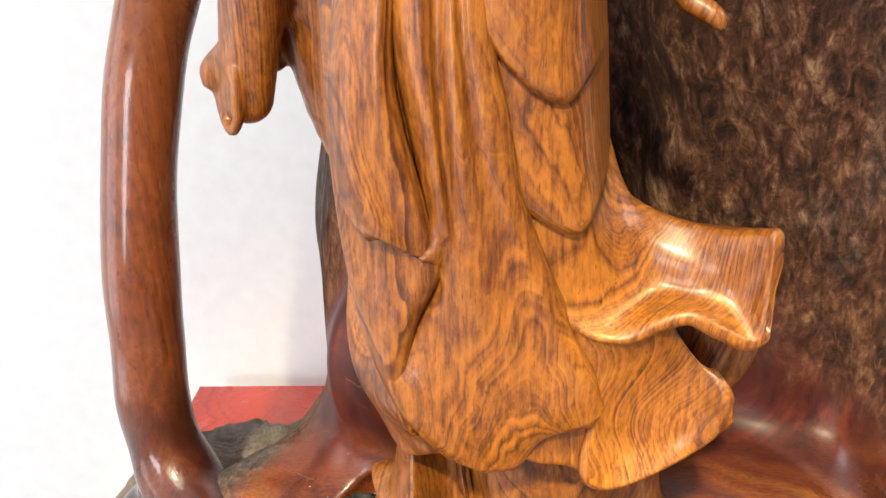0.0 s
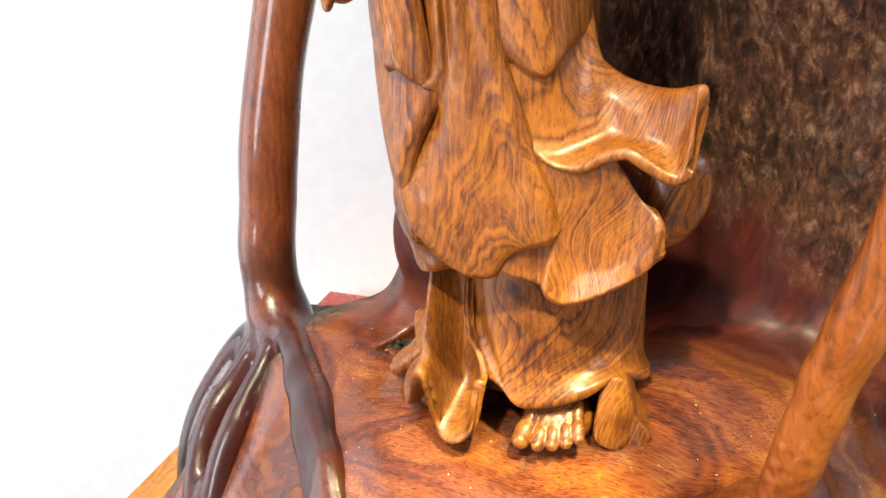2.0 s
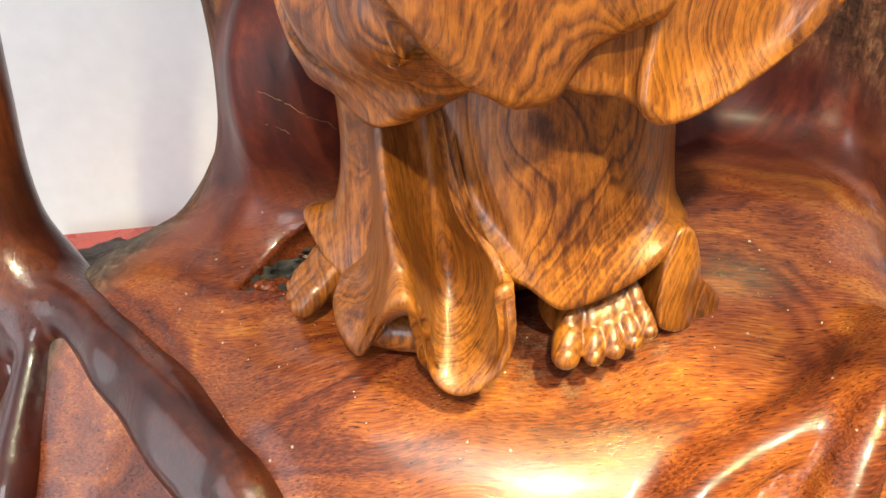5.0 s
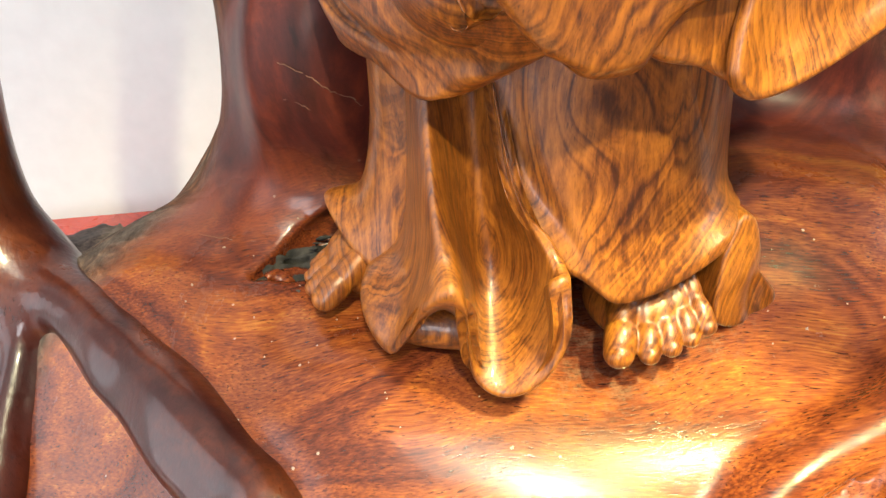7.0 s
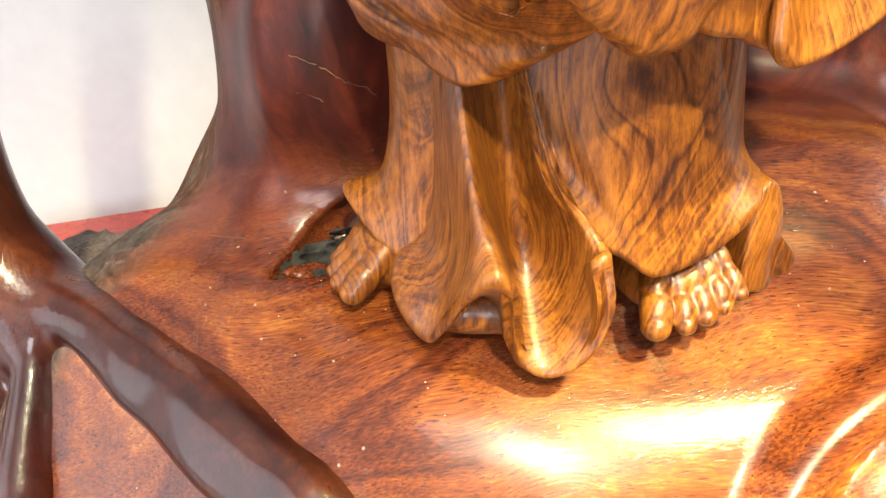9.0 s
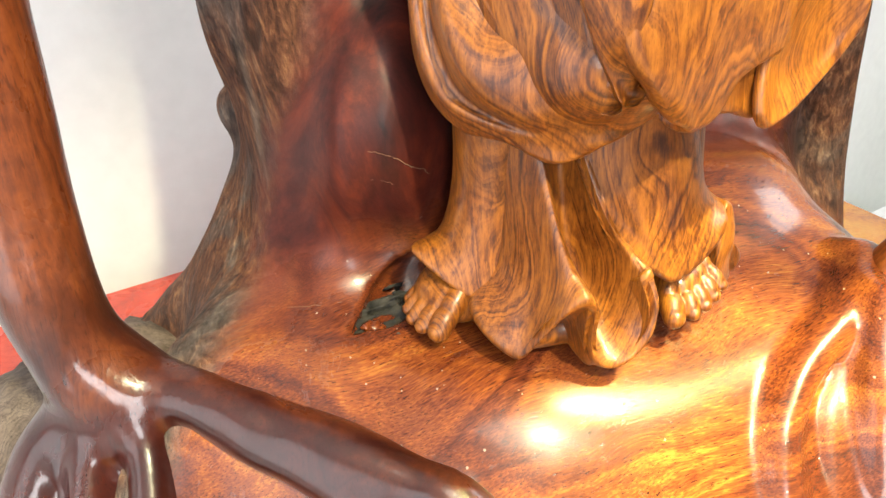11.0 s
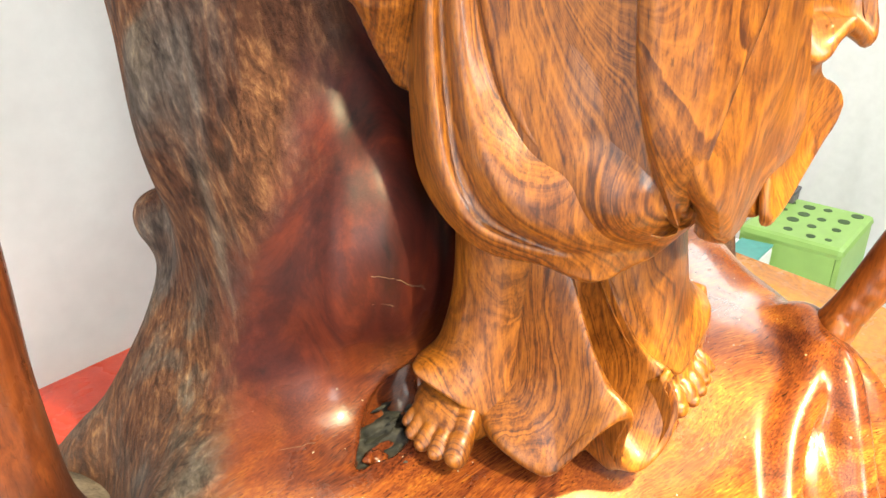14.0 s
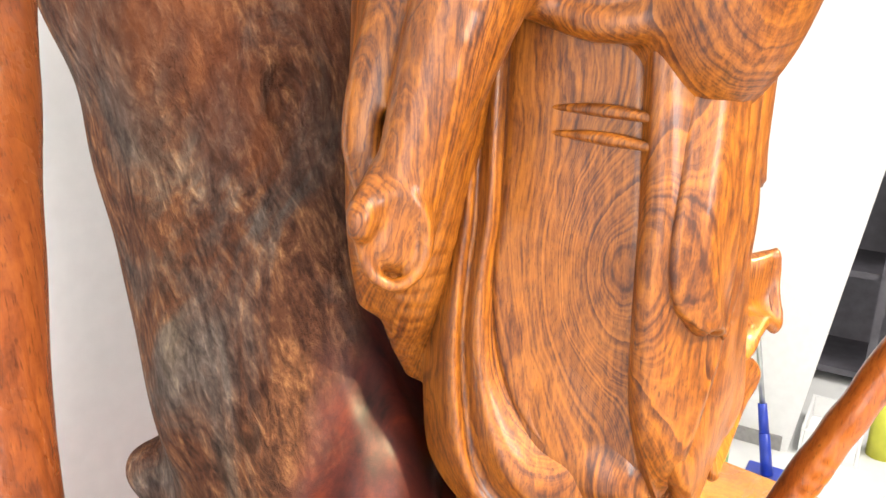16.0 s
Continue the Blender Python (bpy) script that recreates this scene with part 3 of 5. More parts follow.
def column(rows, power=2.0, hem=None):
    """An upright form: rows of z, middle x, middle y, half width, half depth. hem: rows of degrees round the middle and the lower edge's height."""
    line = np.array(rows, float)
    fine = spline(line, 8)
    fine = fine[np.argsort(fine[:, 0])]
    lo = np.array([(fine[:, 1] - fine[:, 3]).min(), (fine[:, 2] - fine[:, 4]).min(), fine[0, 0]])
    hi = np.array([(fine[:, 1] + fine[:, 3]).max(), (fine[:, 2] + fine[:, 4]).max(), fine[-1, 0]])

    def f(x, y, z):
        cx, cy, rx, ry = [np.interp(z, fine[:, 0], fine[:, i]) for i in (1, 2, 3, 4)]
        q = (np.abs((x - cx) / rx) ** power + np.abs((y - cy) / ry) ** power) ** (1 / power)
        side = (q - 1) * np.minimum(rx, ry)
        under = lo[2] - z
        if hem is not None:
            edge = spline([*hem, (hem[0][0] + 360, hem[0][1])], 6)
            angle = np.degrees(np.arctan2(y - cy, x - cx))
            angle = (angle - hem[0][0]) % 360 + hem[0][0]
            under = 0.8 * (np.interp(angle, edge[:, 0], edge[:, 1]) - z)
        return -smooth_min(-side, -np.maximum(under, z - hi[2]), 0.006 if hem is not None else 0.0005) + 0 * x

    return lo, hi, f


def outline_field(outline, margin, cell=0.0008):
    """Signed distance to a closed smooth outline on a fine flat grid."""
    line = spline([*outline, outline[0]], 5)
    lo, hi = line.min(0) - margin, line.max(0) + margin
    u, w = np.meshgrid(np.arange(lo[0], hi[0], cell), np.arange(lo[1], hi[1], cell), indexing="ij")
    best, inside = np.full(u.shape, 9.0), np.zeros(u.shape, bool)
    for a, b in zip(line[:-1], line[1:]):
        e = b - a
        t = np.clip(((u - a[0]) * e[0] + (w - a[1]) * e[1]) / max(e @ e, 1e-12), 0, 1)
        best = np.minimum(best, np.hypot(u - a[0] - t * e[0], w - a[1] - t * e[1]))
        if a[1] != b[1]:
            cross = (a[1] > w) != (b[1] > w)
            inside ^= cross & (u < (b[0] - a[0]) * (w - a[1]) / (b[1] - a[1]) + a[0])
    return lo, hi, cell, np.where(inside, -best, best)


def sample(table, fi, fj):
    """Values between the cells of a flat grid."""
    fi, fj = np.clip(fi, 0, table.shape[0] - 1.001), np.clip(fj, 0, table.shape[1] - 1.001)
    i, j = fi.astype(np.int32), fj.astype(np.int32)
    a, b = fi - i, fj - j
    return (table[i, j] * (1 - a) + table[i + 1, j] * a) * (1 - b) + (table[i, j + 1] * (1 - a) + table[i + 1, j + 1] * a) * b


def cloth(outline, depth, bumps=(), thick=0.012, edge=0.003):
    """A hanging sheet: its outline seen from the front, its depth there as (middle, across, upward) slopes,
    and swellings (x, z, half width, half height, forward)."""
    lo2, hi2, cell, table = outline_field(outline, 0.02)
    mid = (np.array(outline).min(0) + np.array(outline).max(0)) / 2

    def surface(u, z):
        f = depth[0] + depth[1] * (u - mid[0]) + depth[2] * (z - mid[1])
        for bu, bz, su, sz, amount in bumps:
            f = f - amount * np.exp(-((u - bu) / su) ** 2 - ((z - bz) / sz) ** 2)
        return f

    lo, hi = np.array([lo2[0], depth[0] - 0.03, lo2[1]]), np.array([hi2[0], depth[0] + thick + 0.03, hi2[1]])

    def f(x, y, z):
        u, v = x + 0 * y + 0 * z, y + 0 * x + 0 * z
        flat = sample(table, (u - lo2[0]) / cell, (z + 0 * u - lo2[1]) / cell) + edge
        deep = np.abs(v - surface(u, z) - thick / 2) * 0.85 - thick / 2 + edge
        return np.hypot(np.maximum(flat, 0), np.maximum(deep, 0)) + np.minimum(np.maximum(flat, deep), 0) - edge

    return lo, hi, f


def skin(name, block, mat, parent=None, label="", keep=None):
    """The block (or vertices and quads) as a smooth mesh; keep: which faces, by their middles."""
    verts, quads = block.mesh() if isinstance(block, Block) else block
    if keep is not None:
        quads = quads[keep(verts[quads].mean(1))]
        used, flat = np.unique(quads, return_inverse=True)
        verts, quads = verts[used], flat.reshape(quads.shape)
    data = bpy.data.meshes.new(name)
    data.from_pydata(verts.tolist(), [], quads.tolist())
    data.polygons.foreach_set("use_smooth", np.ones(len(quads), bool))
    data.materials.append(mat)
    data.update()
    ob = new(name, data)
    ob.parent = parent
    if label:
        ob["label"] = label
    return ob


# ---- forms ----
def sheet(lines, thick, inward, steps=(8, 8)):
    """A carved sheet of cloth: lines run side by side over it and are joined smoothly; it is so thick, towards inward, with a rounded rim.
    Gives vertices and quads."""
    wide = spline([sum((list(p) for p in row), []) for row in lines], steps[0])
    g = np.array([spline(row.reshape(-1, 3), steps[1]) for row in wide])
    normal = np.cross(np.gradient(g, axis=0), np.gradient(g, axis=1))
    normal /= np.maximum(np.linalg.norm(normal, axis=2, keepdims=True), 1e-12)
    if (normal @ np.array(inward, float)).mean() < 0:
        normal = -normal
    n, m = g.shape[:2]
    index = np.arange(n * m).reshape(n, m)
    rim = np.concatenate([index[0, :-1], index[:-1, -1], index[-1, :0:-1], index[:0:-1, 0]])
    flat, away = g.reshape(-1, 3), normal.reshape(-1, 3)
    inner = np.empty_like(g)
    inner[1:-1, 1:-1] = g[1:-1, 1:-1]
    inner[0], inner[-1], inner[:, 0], inner[:, -1] = g[1], g[-2], g[:, 1], g[:, -2]
    out = (flat - inner.reshape(-1, 3))[rim]
    out /= np.maximum(np.linalg.norm(out, axis=1, keepdims=True), 1e-9)
    rows = [rim]
    verts = [flat, flat + away * thick]
    for k, (deep, far) in enumerate(((0.15, 0.30), (0.5, 0.42), (0.85, 0.30))):
        verts.append(flat[rim] + away[rim] * thick * deep + out * thick * far)
        rows.append(2 * n * m + k * len(rim) + np.arange(len(rim)))
    rows.append(rim + n * m)
    face = np.stack([index[:-1, :-1], index[1:, :-1], index[1:, 1:], index[:-1, 1:]], -1).reshape(-1, 4)
    quads = [face, face[:, ::-1] + n * m]
    for a, b in zip(rows[:-1], rows[1:]):
        quads.append(np.stack([a, np.roll(a, -1), np.roll(b, -1), b], 1))
    return np.concatenate(verts), np.concatenate(quads)


def statue_sheets():
    """The layers of the robe, from the front panels round the side to the flared fold and the skirt."""
    left_panel = [[(-0.0385, 0.321, 1.3200), (-0.0454, 0.318, 1.2690), (-0.0475, 0.318, 1.2422), (-0.0462, 0.317, 1.2237), (-0.0419, 0.313, 1.2084), (-0.0344, 0.304, 1.2012)],
        [(-0.0333, 0.311, 1.3196), (-0.0393, 0.308, 1.2702), (-0.0406, 0.307, 1.2445), (-0.0386, 0.305, 1.2269), (-0.0328, 0.302, 1.2119), (-0.0245, 0.299, 1.1993)],
        [(-0.0267, 0.306, 1.3194), (-0.0315, 0.303, 1.2708), (-0.0313, 0.302, 1.2455), (-0.0276, 0.301, 1.2279), (-0.0216, 0.301, 1.2093), (-0.0147, 0.300, 1.1947)],
        [(-0.0205, 0.303, 1.3193), (-0.0241, 0.300, 1.2711), (-0.0217, 0.299, 1.2461), (-0.0169, 0.299, 1.2261), (-0.0115, 0.300, 1.2072), (-0.0082, 0.301, 1.1903)],
        [(-0.0167, 0.306, 1.3193), (-0.0196, 0.305, 1.2705), (-0.0163, 0.305, 1.2447), (-0.0106, 0.304, 1.2223), (-0.0064, 0.303, 1.2037), (-0.0043, 0.304, 1.1861)]]
    centre = [[(-0.0180, 0.307, 1.3194), (-0.0181, 0.305, 1.2787), (-0.0126, 0.305, 1.2425), (-0.0066, 0.304, 1.2082), (-0.0042, 0.300, 1.1902), (-0.0084, 0.314, 1.1748), (-0.0182, 0.317, 1.1609), (-0.0237, 0.316, 1.1470), (-0.0246, 0.309, 1.1297), (-0.0154, 0.305, 1.1079), (-0.0004, 0.307, 1.0892)],
        [(-0.0090, 0.301, 1.3191), (-0.0087, 0.299, 1.2792), (-0.0049, 0.299, 1.2438), (-0.0011, 0.299, 1.2098), (0.0003, 0.302, 1.1910), (-0.0031, 0.307, 1.1715), (-0.0096, 0.309, 1.1554), (-0.0130, 0.308, 1.1415), (-0.0117, 0.304, 1.1235), (-0.0036, 0.303, 1.1032), (0.0100, 0.306, 1.0849)],
        [(-0.0023, 0.304, 1.3191), (-0.0030, 0.303, 1.2787), (-0.0012, 0.303, 1.2428), (0.0027, 0.302, 1.2088), (0.0060, 0.300, 1.1877), (0.0053, 0.301, 1.1663), (0.0036, 0.302, 1.1446), (0.0023, 0.302, 1.1297), (0.0048, 0.302, 1.1127), (0.0104, 0.304, 1.0964), (0.0200, 0.308, 1.0817)]]
    centre += [[(0.0023, 0.302, 1.3190), (0.0030, 0.299, 1.2791), (0.0054, 0.298, 1.2439), (0.0094, 0.299, 1.2097), (0.0141, 0.299, 1.1855), (0.0177, 0.298, 1.1631), (0.0192, 0.299, 1.1439), (0.0215, 0.301, 1.1261), (0.0249, 0.303, 1.1104), (0.0291, 0.305, 1.0971), (0.0330, 0.308, 1.0851)],
        [(0.0048, 0.304, 1.3191), (0.0064, 0.302, 1.2788), (0.0113, 0.301, 1.2432), (0.0191, 0.300, 1.2093), (0.0262, 0.299, 1.1854), (0.0323, 0.299, 1.1650), (0.0373, 0.299, 1.1465), (0.0401, 0.300, 1.1321), (0.0424, 0.301, 1.1188), (0.0440, 0.303, 1.1087), (0.0438, 0.307, 1.0992)],
        [(0.0076, 0.303, 1.3190), (0.0095, 0.301, 1.2788), (0.0153, 0.299, 1.2436), (0.0255, 0.299, 1.2096), (0.0350, 0.298, 1.1857), (0.0436, 0.298, 1.1654), (0.0509, 0.297, 1.1474), (0.0560, 0.297, 1.1352), (0.0596, 0.298, 1.1248), (0.0622, 0.300, 1.1164), (0.0636, 0.301, 1.1114)]]
    upper_pouch = [[(0.0069, 0.307, 1.3192), (0.0081, 0.305, 1.3022), (0.0110, 0.304, 1.2885)],
        [(0.0190, 0.302, 1.3189), (0.0195, 0.302, 1.2906), (0.0211, 0.303, 1.2716)],
        [(0.0308, 0.301, 1.3188), (0.0330, 0.301, 1.2806), (0.0349, 0.301, 1.2597)],
        [(0.0432, 0.305, 1.3188), (0.0454, 0.304, 1.2802), (0.0481, 0.302, 1.2569)],
        [(0.0542, 0.317, 1.3190), (0.0559, 0.315, 1.2833), (0.0581, 0.313, 1.2649)],
        [(0.0665, 0.350, 1.3199), (0.0680, 0.346, 1.2873), (0.0687, 0.342, 1.2730)]]
    lower_pouch = [[(0.0112, 0.309, 1.2780), (0.0165, 0.306, 1.2442), (0.0234, 0.305, 1.2236)],
        [(0.0218, 0.308, 1.2760), (0.0266, 0.305, 1.2399), (0.0328, 0.304, 1.2117)],
        [(0.0351, 0.307, 1.2676), (0.0394, 0.304, 1.2356), (0.0482, 0.303, 1.2033)],
        [(0.0486, 0.308, 1.2653), (0.0529, 0.306, 1.2304), (0.0580, 0.305, 1.2049)],
        [(0.0583, 0.319, 1.2723), (0.0625, 0.318, 1.2366), (0.0649, 0.316, 1.2146)],
        [(0.0695, 0.348, 1.2781), (0.0719, 0.345, 1.2404), (0.0728, 0.342, 1.2210)]]
    tail = [[(0.0181, 0.309, 1.2391), (0.0287, 0.307, 1.1946), (0.0404, 0.305, 1.1725), (0.0524, 0.302, 1.1603), (0.0642, 0.299, 1.1532)],
        [(0.0335, 0.309, 1.2205), (0.0436, 0.307, 1.1883), (0.0551, 0.307, 1.1700), (0.0663, 0.305, 1.1592), (0.0769, 0.298, 1.1549)],
        [(0.0557, 0.311, 1.2150), (0.0620, 0.312, 1.1887), (0.0716, 0.313, 1.1726), (0.0807, 0.311, 1.1642), (0.0881, 0.298, 1.1637)],
        [(0.0718, 0.345, 1.2304), (0.0768, 0.327, 1.1985), (0.0858, 0.322, 1.1806), (0.0954, 0.315, 1.1689), (0.1019, 0.297, 1.1680)]]
    tail += [[(0.0771, 0.345, 1.2111), (0.0907, 0.330, 1.1955), (0.0998, 0.318, 1.1821), (0.1089, 0.310, 1.1697), (0.1149, 0.294, 1.1616)],
        [(0.0854, 0.347, 1.2011), (0.1032, 0.326, 1.1947), (0.1147, 0.312, 1.1831), (0.1231, 0.305, 1.1692), (0.1260, 0.292, 1.1563)],
        [(0.0977, 0.347, 1.1929), (0.1150, 0.321, 1.1958), (0.1248, 0.305, 1.1958), (0.1296, 0.300, 1.1841), (0.1304, 0.292, 1.1630)],
        [(0.1080, 0.350, 1.1882), (0.1228, 0.326, 1.1945), (0.1282, 0.306, 1.1996), (0.1310, 0.298, 1.1952), (0.1331, 0.296, 1.1661)]]
    lobe = [[(0.0550, 0.302, 1.1568), (0.0618, 0.304, 1.1352), (0.0657, 0.306, 1.1169), (0.0667, 0.309, 1.1000), (0.0645, 0.307, 1.0861), (0.0647, 0.305, 1.0776)],
        [(0.0681, 0.301, 1.1537), (0.0742, 0.306, 1.1311), (0.0774, 0.309, 1.1119), (0.0787, 0.312, 1.0917), (0.0749, 0.309, 1.0799), (0.0729, 0.307, 1.0725)],
        [(0.0806, 0.301, 1.1558), (0.0884, 0.308, 1.1298), (0.0925, 0.310, 1.1111), (0.0935, 0.310, 1.0961), (0.0911, 0.308, 1.0852), (0.0873, 0.306, 1.0773)],
        [(0.0918, 0.301, 1.1630), (0.1019, 0.309, 1.1348), (0.1074, 0.309, 1.1175), (0.1085, 0.308, 1.1034), (0.1074, 0.306, 1.0957), (0.1053, 0.305, 1.0888)],
        [(0.0993, 0.308, 1.1534), (0.1091, 0.307, 1.1359), (0.1145, 0.304, 1.1234), (0.1171, 0.303, 1.1154), (0.1185, 0.302, 1.1088), (0.1192, 0.303, 1.1016)],
        [(0.1035, 0.313, 1.1453), (0.1125, 0.306, 1.1359), (0.1179, 0.301, 1.1292), (0.1199, 0.299, 1.1248), (0.1209, 0.298, 1.1200), (0.1210, 0.299, 1.1136)]]
    inner_side = [[(-0.049, 0.3998, 1.3583), (-0.048, 0.4003, 1.2491), (-0.047, 0.4028, 1.2137), (-0.046, 0.4006, 1.1789), (-0.044, 0.3916, 1.1487), (-0.042, 0.3760, 1.1266)],
        [(-0.048, 0.3808, 1.3567), (-0.047, 0.3776, 1.2506), (-0.045, 0.3789, 1.2163), (-0.043, 0.3776, 1.1821), (-0.040, 0.3712, 1.1520), (-0.036, 0.3572, 1.1188)],
        [(-0.047, 0.3628, 1.3551), (-0.045, 0.3554, 1.2520), (-0.043, 0.3545, 1.2189), (-0.040, 0.3528, 1.1857), (-0.036, 0.3504, 1.1553), (-0.030, 0.3417, 1.1122)],
        [(-0.046, 0.3478, 1.3539), (-0.044, 0.3389, 1.2531), (-0.042, 0.3374, 1.2208), (-0.038, 0.3367, 1.1880), (-0.033, 0.3354, 1.1577), (-0.026, 0.3286, 1.1092)]]
    corner = [[(-0.045, 0.345, 1.352), (-0.044, 0.338, 1.254), (-0.043, 0.337, 1.222), (-0.041, 0.336, 1.190), (-0.036, 0.335, 1.157), (-0.029, 0.330, 1.127), (-0.019, 0.322, 1.098)],
        [(-0.050, 0.340, 1.352), (-0.049, 0.332, 1.254), (-0.048, 0.332, 1.222), (-0.045, 0.332, 1.190), (-0.040, 0.331, 1.157), (-0.032, 0.326, 1.127), (-0.020, 0.318, 1.098)],
        [(-0.048, 0.333, 1.352), (-0.048, 0.324, 1.254), (-0.047, 0.324, 1.222), (-0.044, 0.323, 1.190), (-0.040, 0.324, 1.157), (-0.032, 0.323, 1.127), (-0.018, 0.318, 1.098)],
        [(-0.036, 0.322, 1.352), (-0.038, 0.314, 1.254), (-0.036, 0.313, 1.222), (-0.027, 0.309, 1.190), (-0.032, 0.312, 1.157), (-0.030, 0.317, 1.127), (-0.014, 0.319, 1.098)],
        [(-0.022, 0.315, 1.352), (-0.022, 0.309, 1.254), (-0.018, 0.309, 1.222), (-0.008, 0.3015, 1.190), (-0.0225, 0.3045, 1.157), (-0.0265, 0.311, 1.127), (-0.010, 0.319, 1.098)]]
    side_folds = [[(-0.046, 0.4040, 1.3592), (-0.052, 0.4083, 1.3586), (-0.049, 0.4157, 1.3598), (-0.053, 0.4194, 1.3594), (-0.042, 0.4345, 1.3628)],
        [(-0.045, 0.4020, 1.2488), (-0.052, 0.4060, 1.2491), (-0.049, 0.4142, 1.2483), (-0.053, 0.4188, 1.2483), (-0.040, 0.4382, 1.2459)],
        [(-0.045, 0.4045, 1.2132), (-0.052, 0.4082, 1.2138), (-0.049, 0.4167, 1.2124), (-0.053, 0.4219, 1.2124), (-0.036, 0.4469, 1.2067)],
        [(-0.045, 0.4023, 1.1783), (-0.053, 0.4082, 1.1792), (-0.049, 0.4181, 1.1751), (-0.054, 0.4230, 1.1741), (-0.036, 0.4494, 1.1635)],
        [(-0.043, 0.3936, 1.1480), (-0.053, 0.4027, 1.1462), (-0.049, 0.4145, 1.1408), (-0.055, 0.4200, 1.1385), (-0.038, 0.4466, 1.1251)]]
    side_folds += [[(-0.040, 0.3785, 1.1261), (-0.054, 0.3892, 1.1171), (-0.049, 0.4069, 1.1103), (-0.055, 0.4139, 1.1092), (-0.040, 0.4402, 1.0976)],
        [(-0.035, 0.359, 1.118), (-0.049, 0.374, 1.098), (-0.045, 0.393, 1.089), (-0.052, 0.4045, 1.090), (-0.044, 0.420, 1.080)],
        [(-0.030, 0.343, 1.112), (-0.038, 0.359, 1.086), (-0.038, 0.374, 1.080), (-0.047, 0.388, 1.081), (-0.044, 0.396, 1.071)],
        [(-0.026, 0.331, 1.107), (-0.028, 0.348, 1.083), (-0.030, 0.356, 1.076), (-0.034, 0.364, 1.074), (-0.035, 0.371, 1.069)],
        [(-0.021, 0.322, 1.103), (-0.016, 0.337, 1.082), (-0.018, 0.343, 1.073), (-0.021, 0.348, 1.068), (-0.024, 0.352, 1.063)],
        [(-0.012, 0.318, 1.099), (-0.006, 0.329, 1.082), (-0.007, 0.333, 1.074), (-0.009, 0.338, 1.070), (-0.012, 0.344, 1.065)]]
    side_folds += [[(0.004, 0.316, 1.096), (0.008, 0.325, 1.084), (0.008, 0.329, 1.080), (0.007, 0.334, 1.077), (0.006, 0.340, 1.074)],
        [(0.018, 0.318, 1.096), (0.021, 0.325, 1.088), (0.020, 0.328, 1.087), (0.019, 0.332, 1.085), (0.018, 0.337, 1.083)]]
    fan = [[(-0.0214, 0.396, 1.0619), (-0.0188, 0.398, 1.0166), (-0.0225, 0.402, 0.9889), (-0.0335, 0.404, 0.9737), (-0.0305, 0.412, 0.9674)],
        [(-0.0222, 0.388, 1.0642), (-0.0200, 0.388, 1.0210), (-0.0230, 0.392, 0.9887), (-0.0401, 0.388, 0.9677), (-0.0360, 0.396, 0.9600)],
        [(-0.0221, 0.382, 1.0659), (-0.0208, 0.376, 1.0238), (-0.0236, 0.378, 0.9883), (-0.0394, 0.372, 0.9610), (-0.0353, 0.381, 0.9538)],
        [(-0.0218, 0.376, 1.0675), (-0.0209, 0.366, 1.0258), (-0.0223, 0.364, 0.9908), (-0.0335, 0.360, 0.9558), (-0.0294, 0.369, 0.9501)],
        [(-0.0210, 0.372, 1.0686), (-0.0207, 0.358, 1.0271), (-0.0213, 0.352, 0.9975), (-0.0289, 0.351, 0.9660), (-0.0203, 0.372, 0.9544)],
        [(-0.0199, 0.370, 1.0691), (-0.0200, 0.354, 1.0288), (-0.0199, 0.344, 1.0043), (-0.0251, 0.341, 0.9825), (-0.0143, 0.374, 0.9588)]]
    fan += [[(-0.0181, 0.369, 1.0693), (-0.0177, 0.353, 1.0290), (-0.0165, 0.342, 1.0073), (-0.0186, 0.332, 0.9930), (-0.0080, 0.374, 0.9613)],
        [(-0.0150, 0.370, 1.0689), (-0.0135, 0.357, 1.0269), (-0.0113, 0.345, 1.0050), (-0.0119, 0.330, 0.9898), (-0.0035, 0.370, 0.9581)],
        [(-0.0110, 0.373, 1.0678), (-0.0080, 0.364, 1.0232), (-0.0041, 0.357, 0.9951), (-0.0091, 0.333, 0.9765), (-0.0032, 0.360, 0.9540)],
        [(-0.0064, 0.376, 1.0667), (-0.0015, 0.371, 1.0195), (0.0028, 0.365, 0.9845), (-0.0052, 0.336, 0.9601), (-0.0017, 0.344, 0.9456)],
        [(-0.0023, 0.377, 1.0663), (0.0037, 0.373, 1.0181), (0.0088, 0.366, 0.9805), (0.0001, 0.332, 0.9530), (0.0045, 0.341, 0.9446)],
        [(0.0008, 0.376, 1.0664), (0.0072, 0.371, 1.0187), (0.0146, 0.362, 0.9821), (0.0081, 0.328, 0.9527), (0.0116, 0.337, 0.9464)]]
    fan += [[(0.0029, 0.373, 1.0671), (0.0094, 0.364, 1.0216), (0.0185, 0.354, 0.9889), (0.0171, 0.324, 0.9600), (0.0194, 0.333, 0.9548)],
        [(0.0041, 0.370, 1.0679), (0.0106, 0.356, 1.0251), (0.0208, 0.346, 0.9957), (0.0224, 0.321, 0.9725), (0.0246, 0.331, 0.9668)],
        [(0.0047, 0.368, 1.0684), (0.0106, 0.350, 1.0278), (0.0222, 0.340, 1.0014), (0.0238, 0.323, 0.9860), (0.0260, 0.333, 0.9798)],
        [(0.0069, 0.371, 1.0675), (0.0126, 0.352, 1.0267), (0.0236, 0.340, 1.0048), (0.0241, 0.331, 0.9955), (0.0264, 0.341, 0.9884)]]
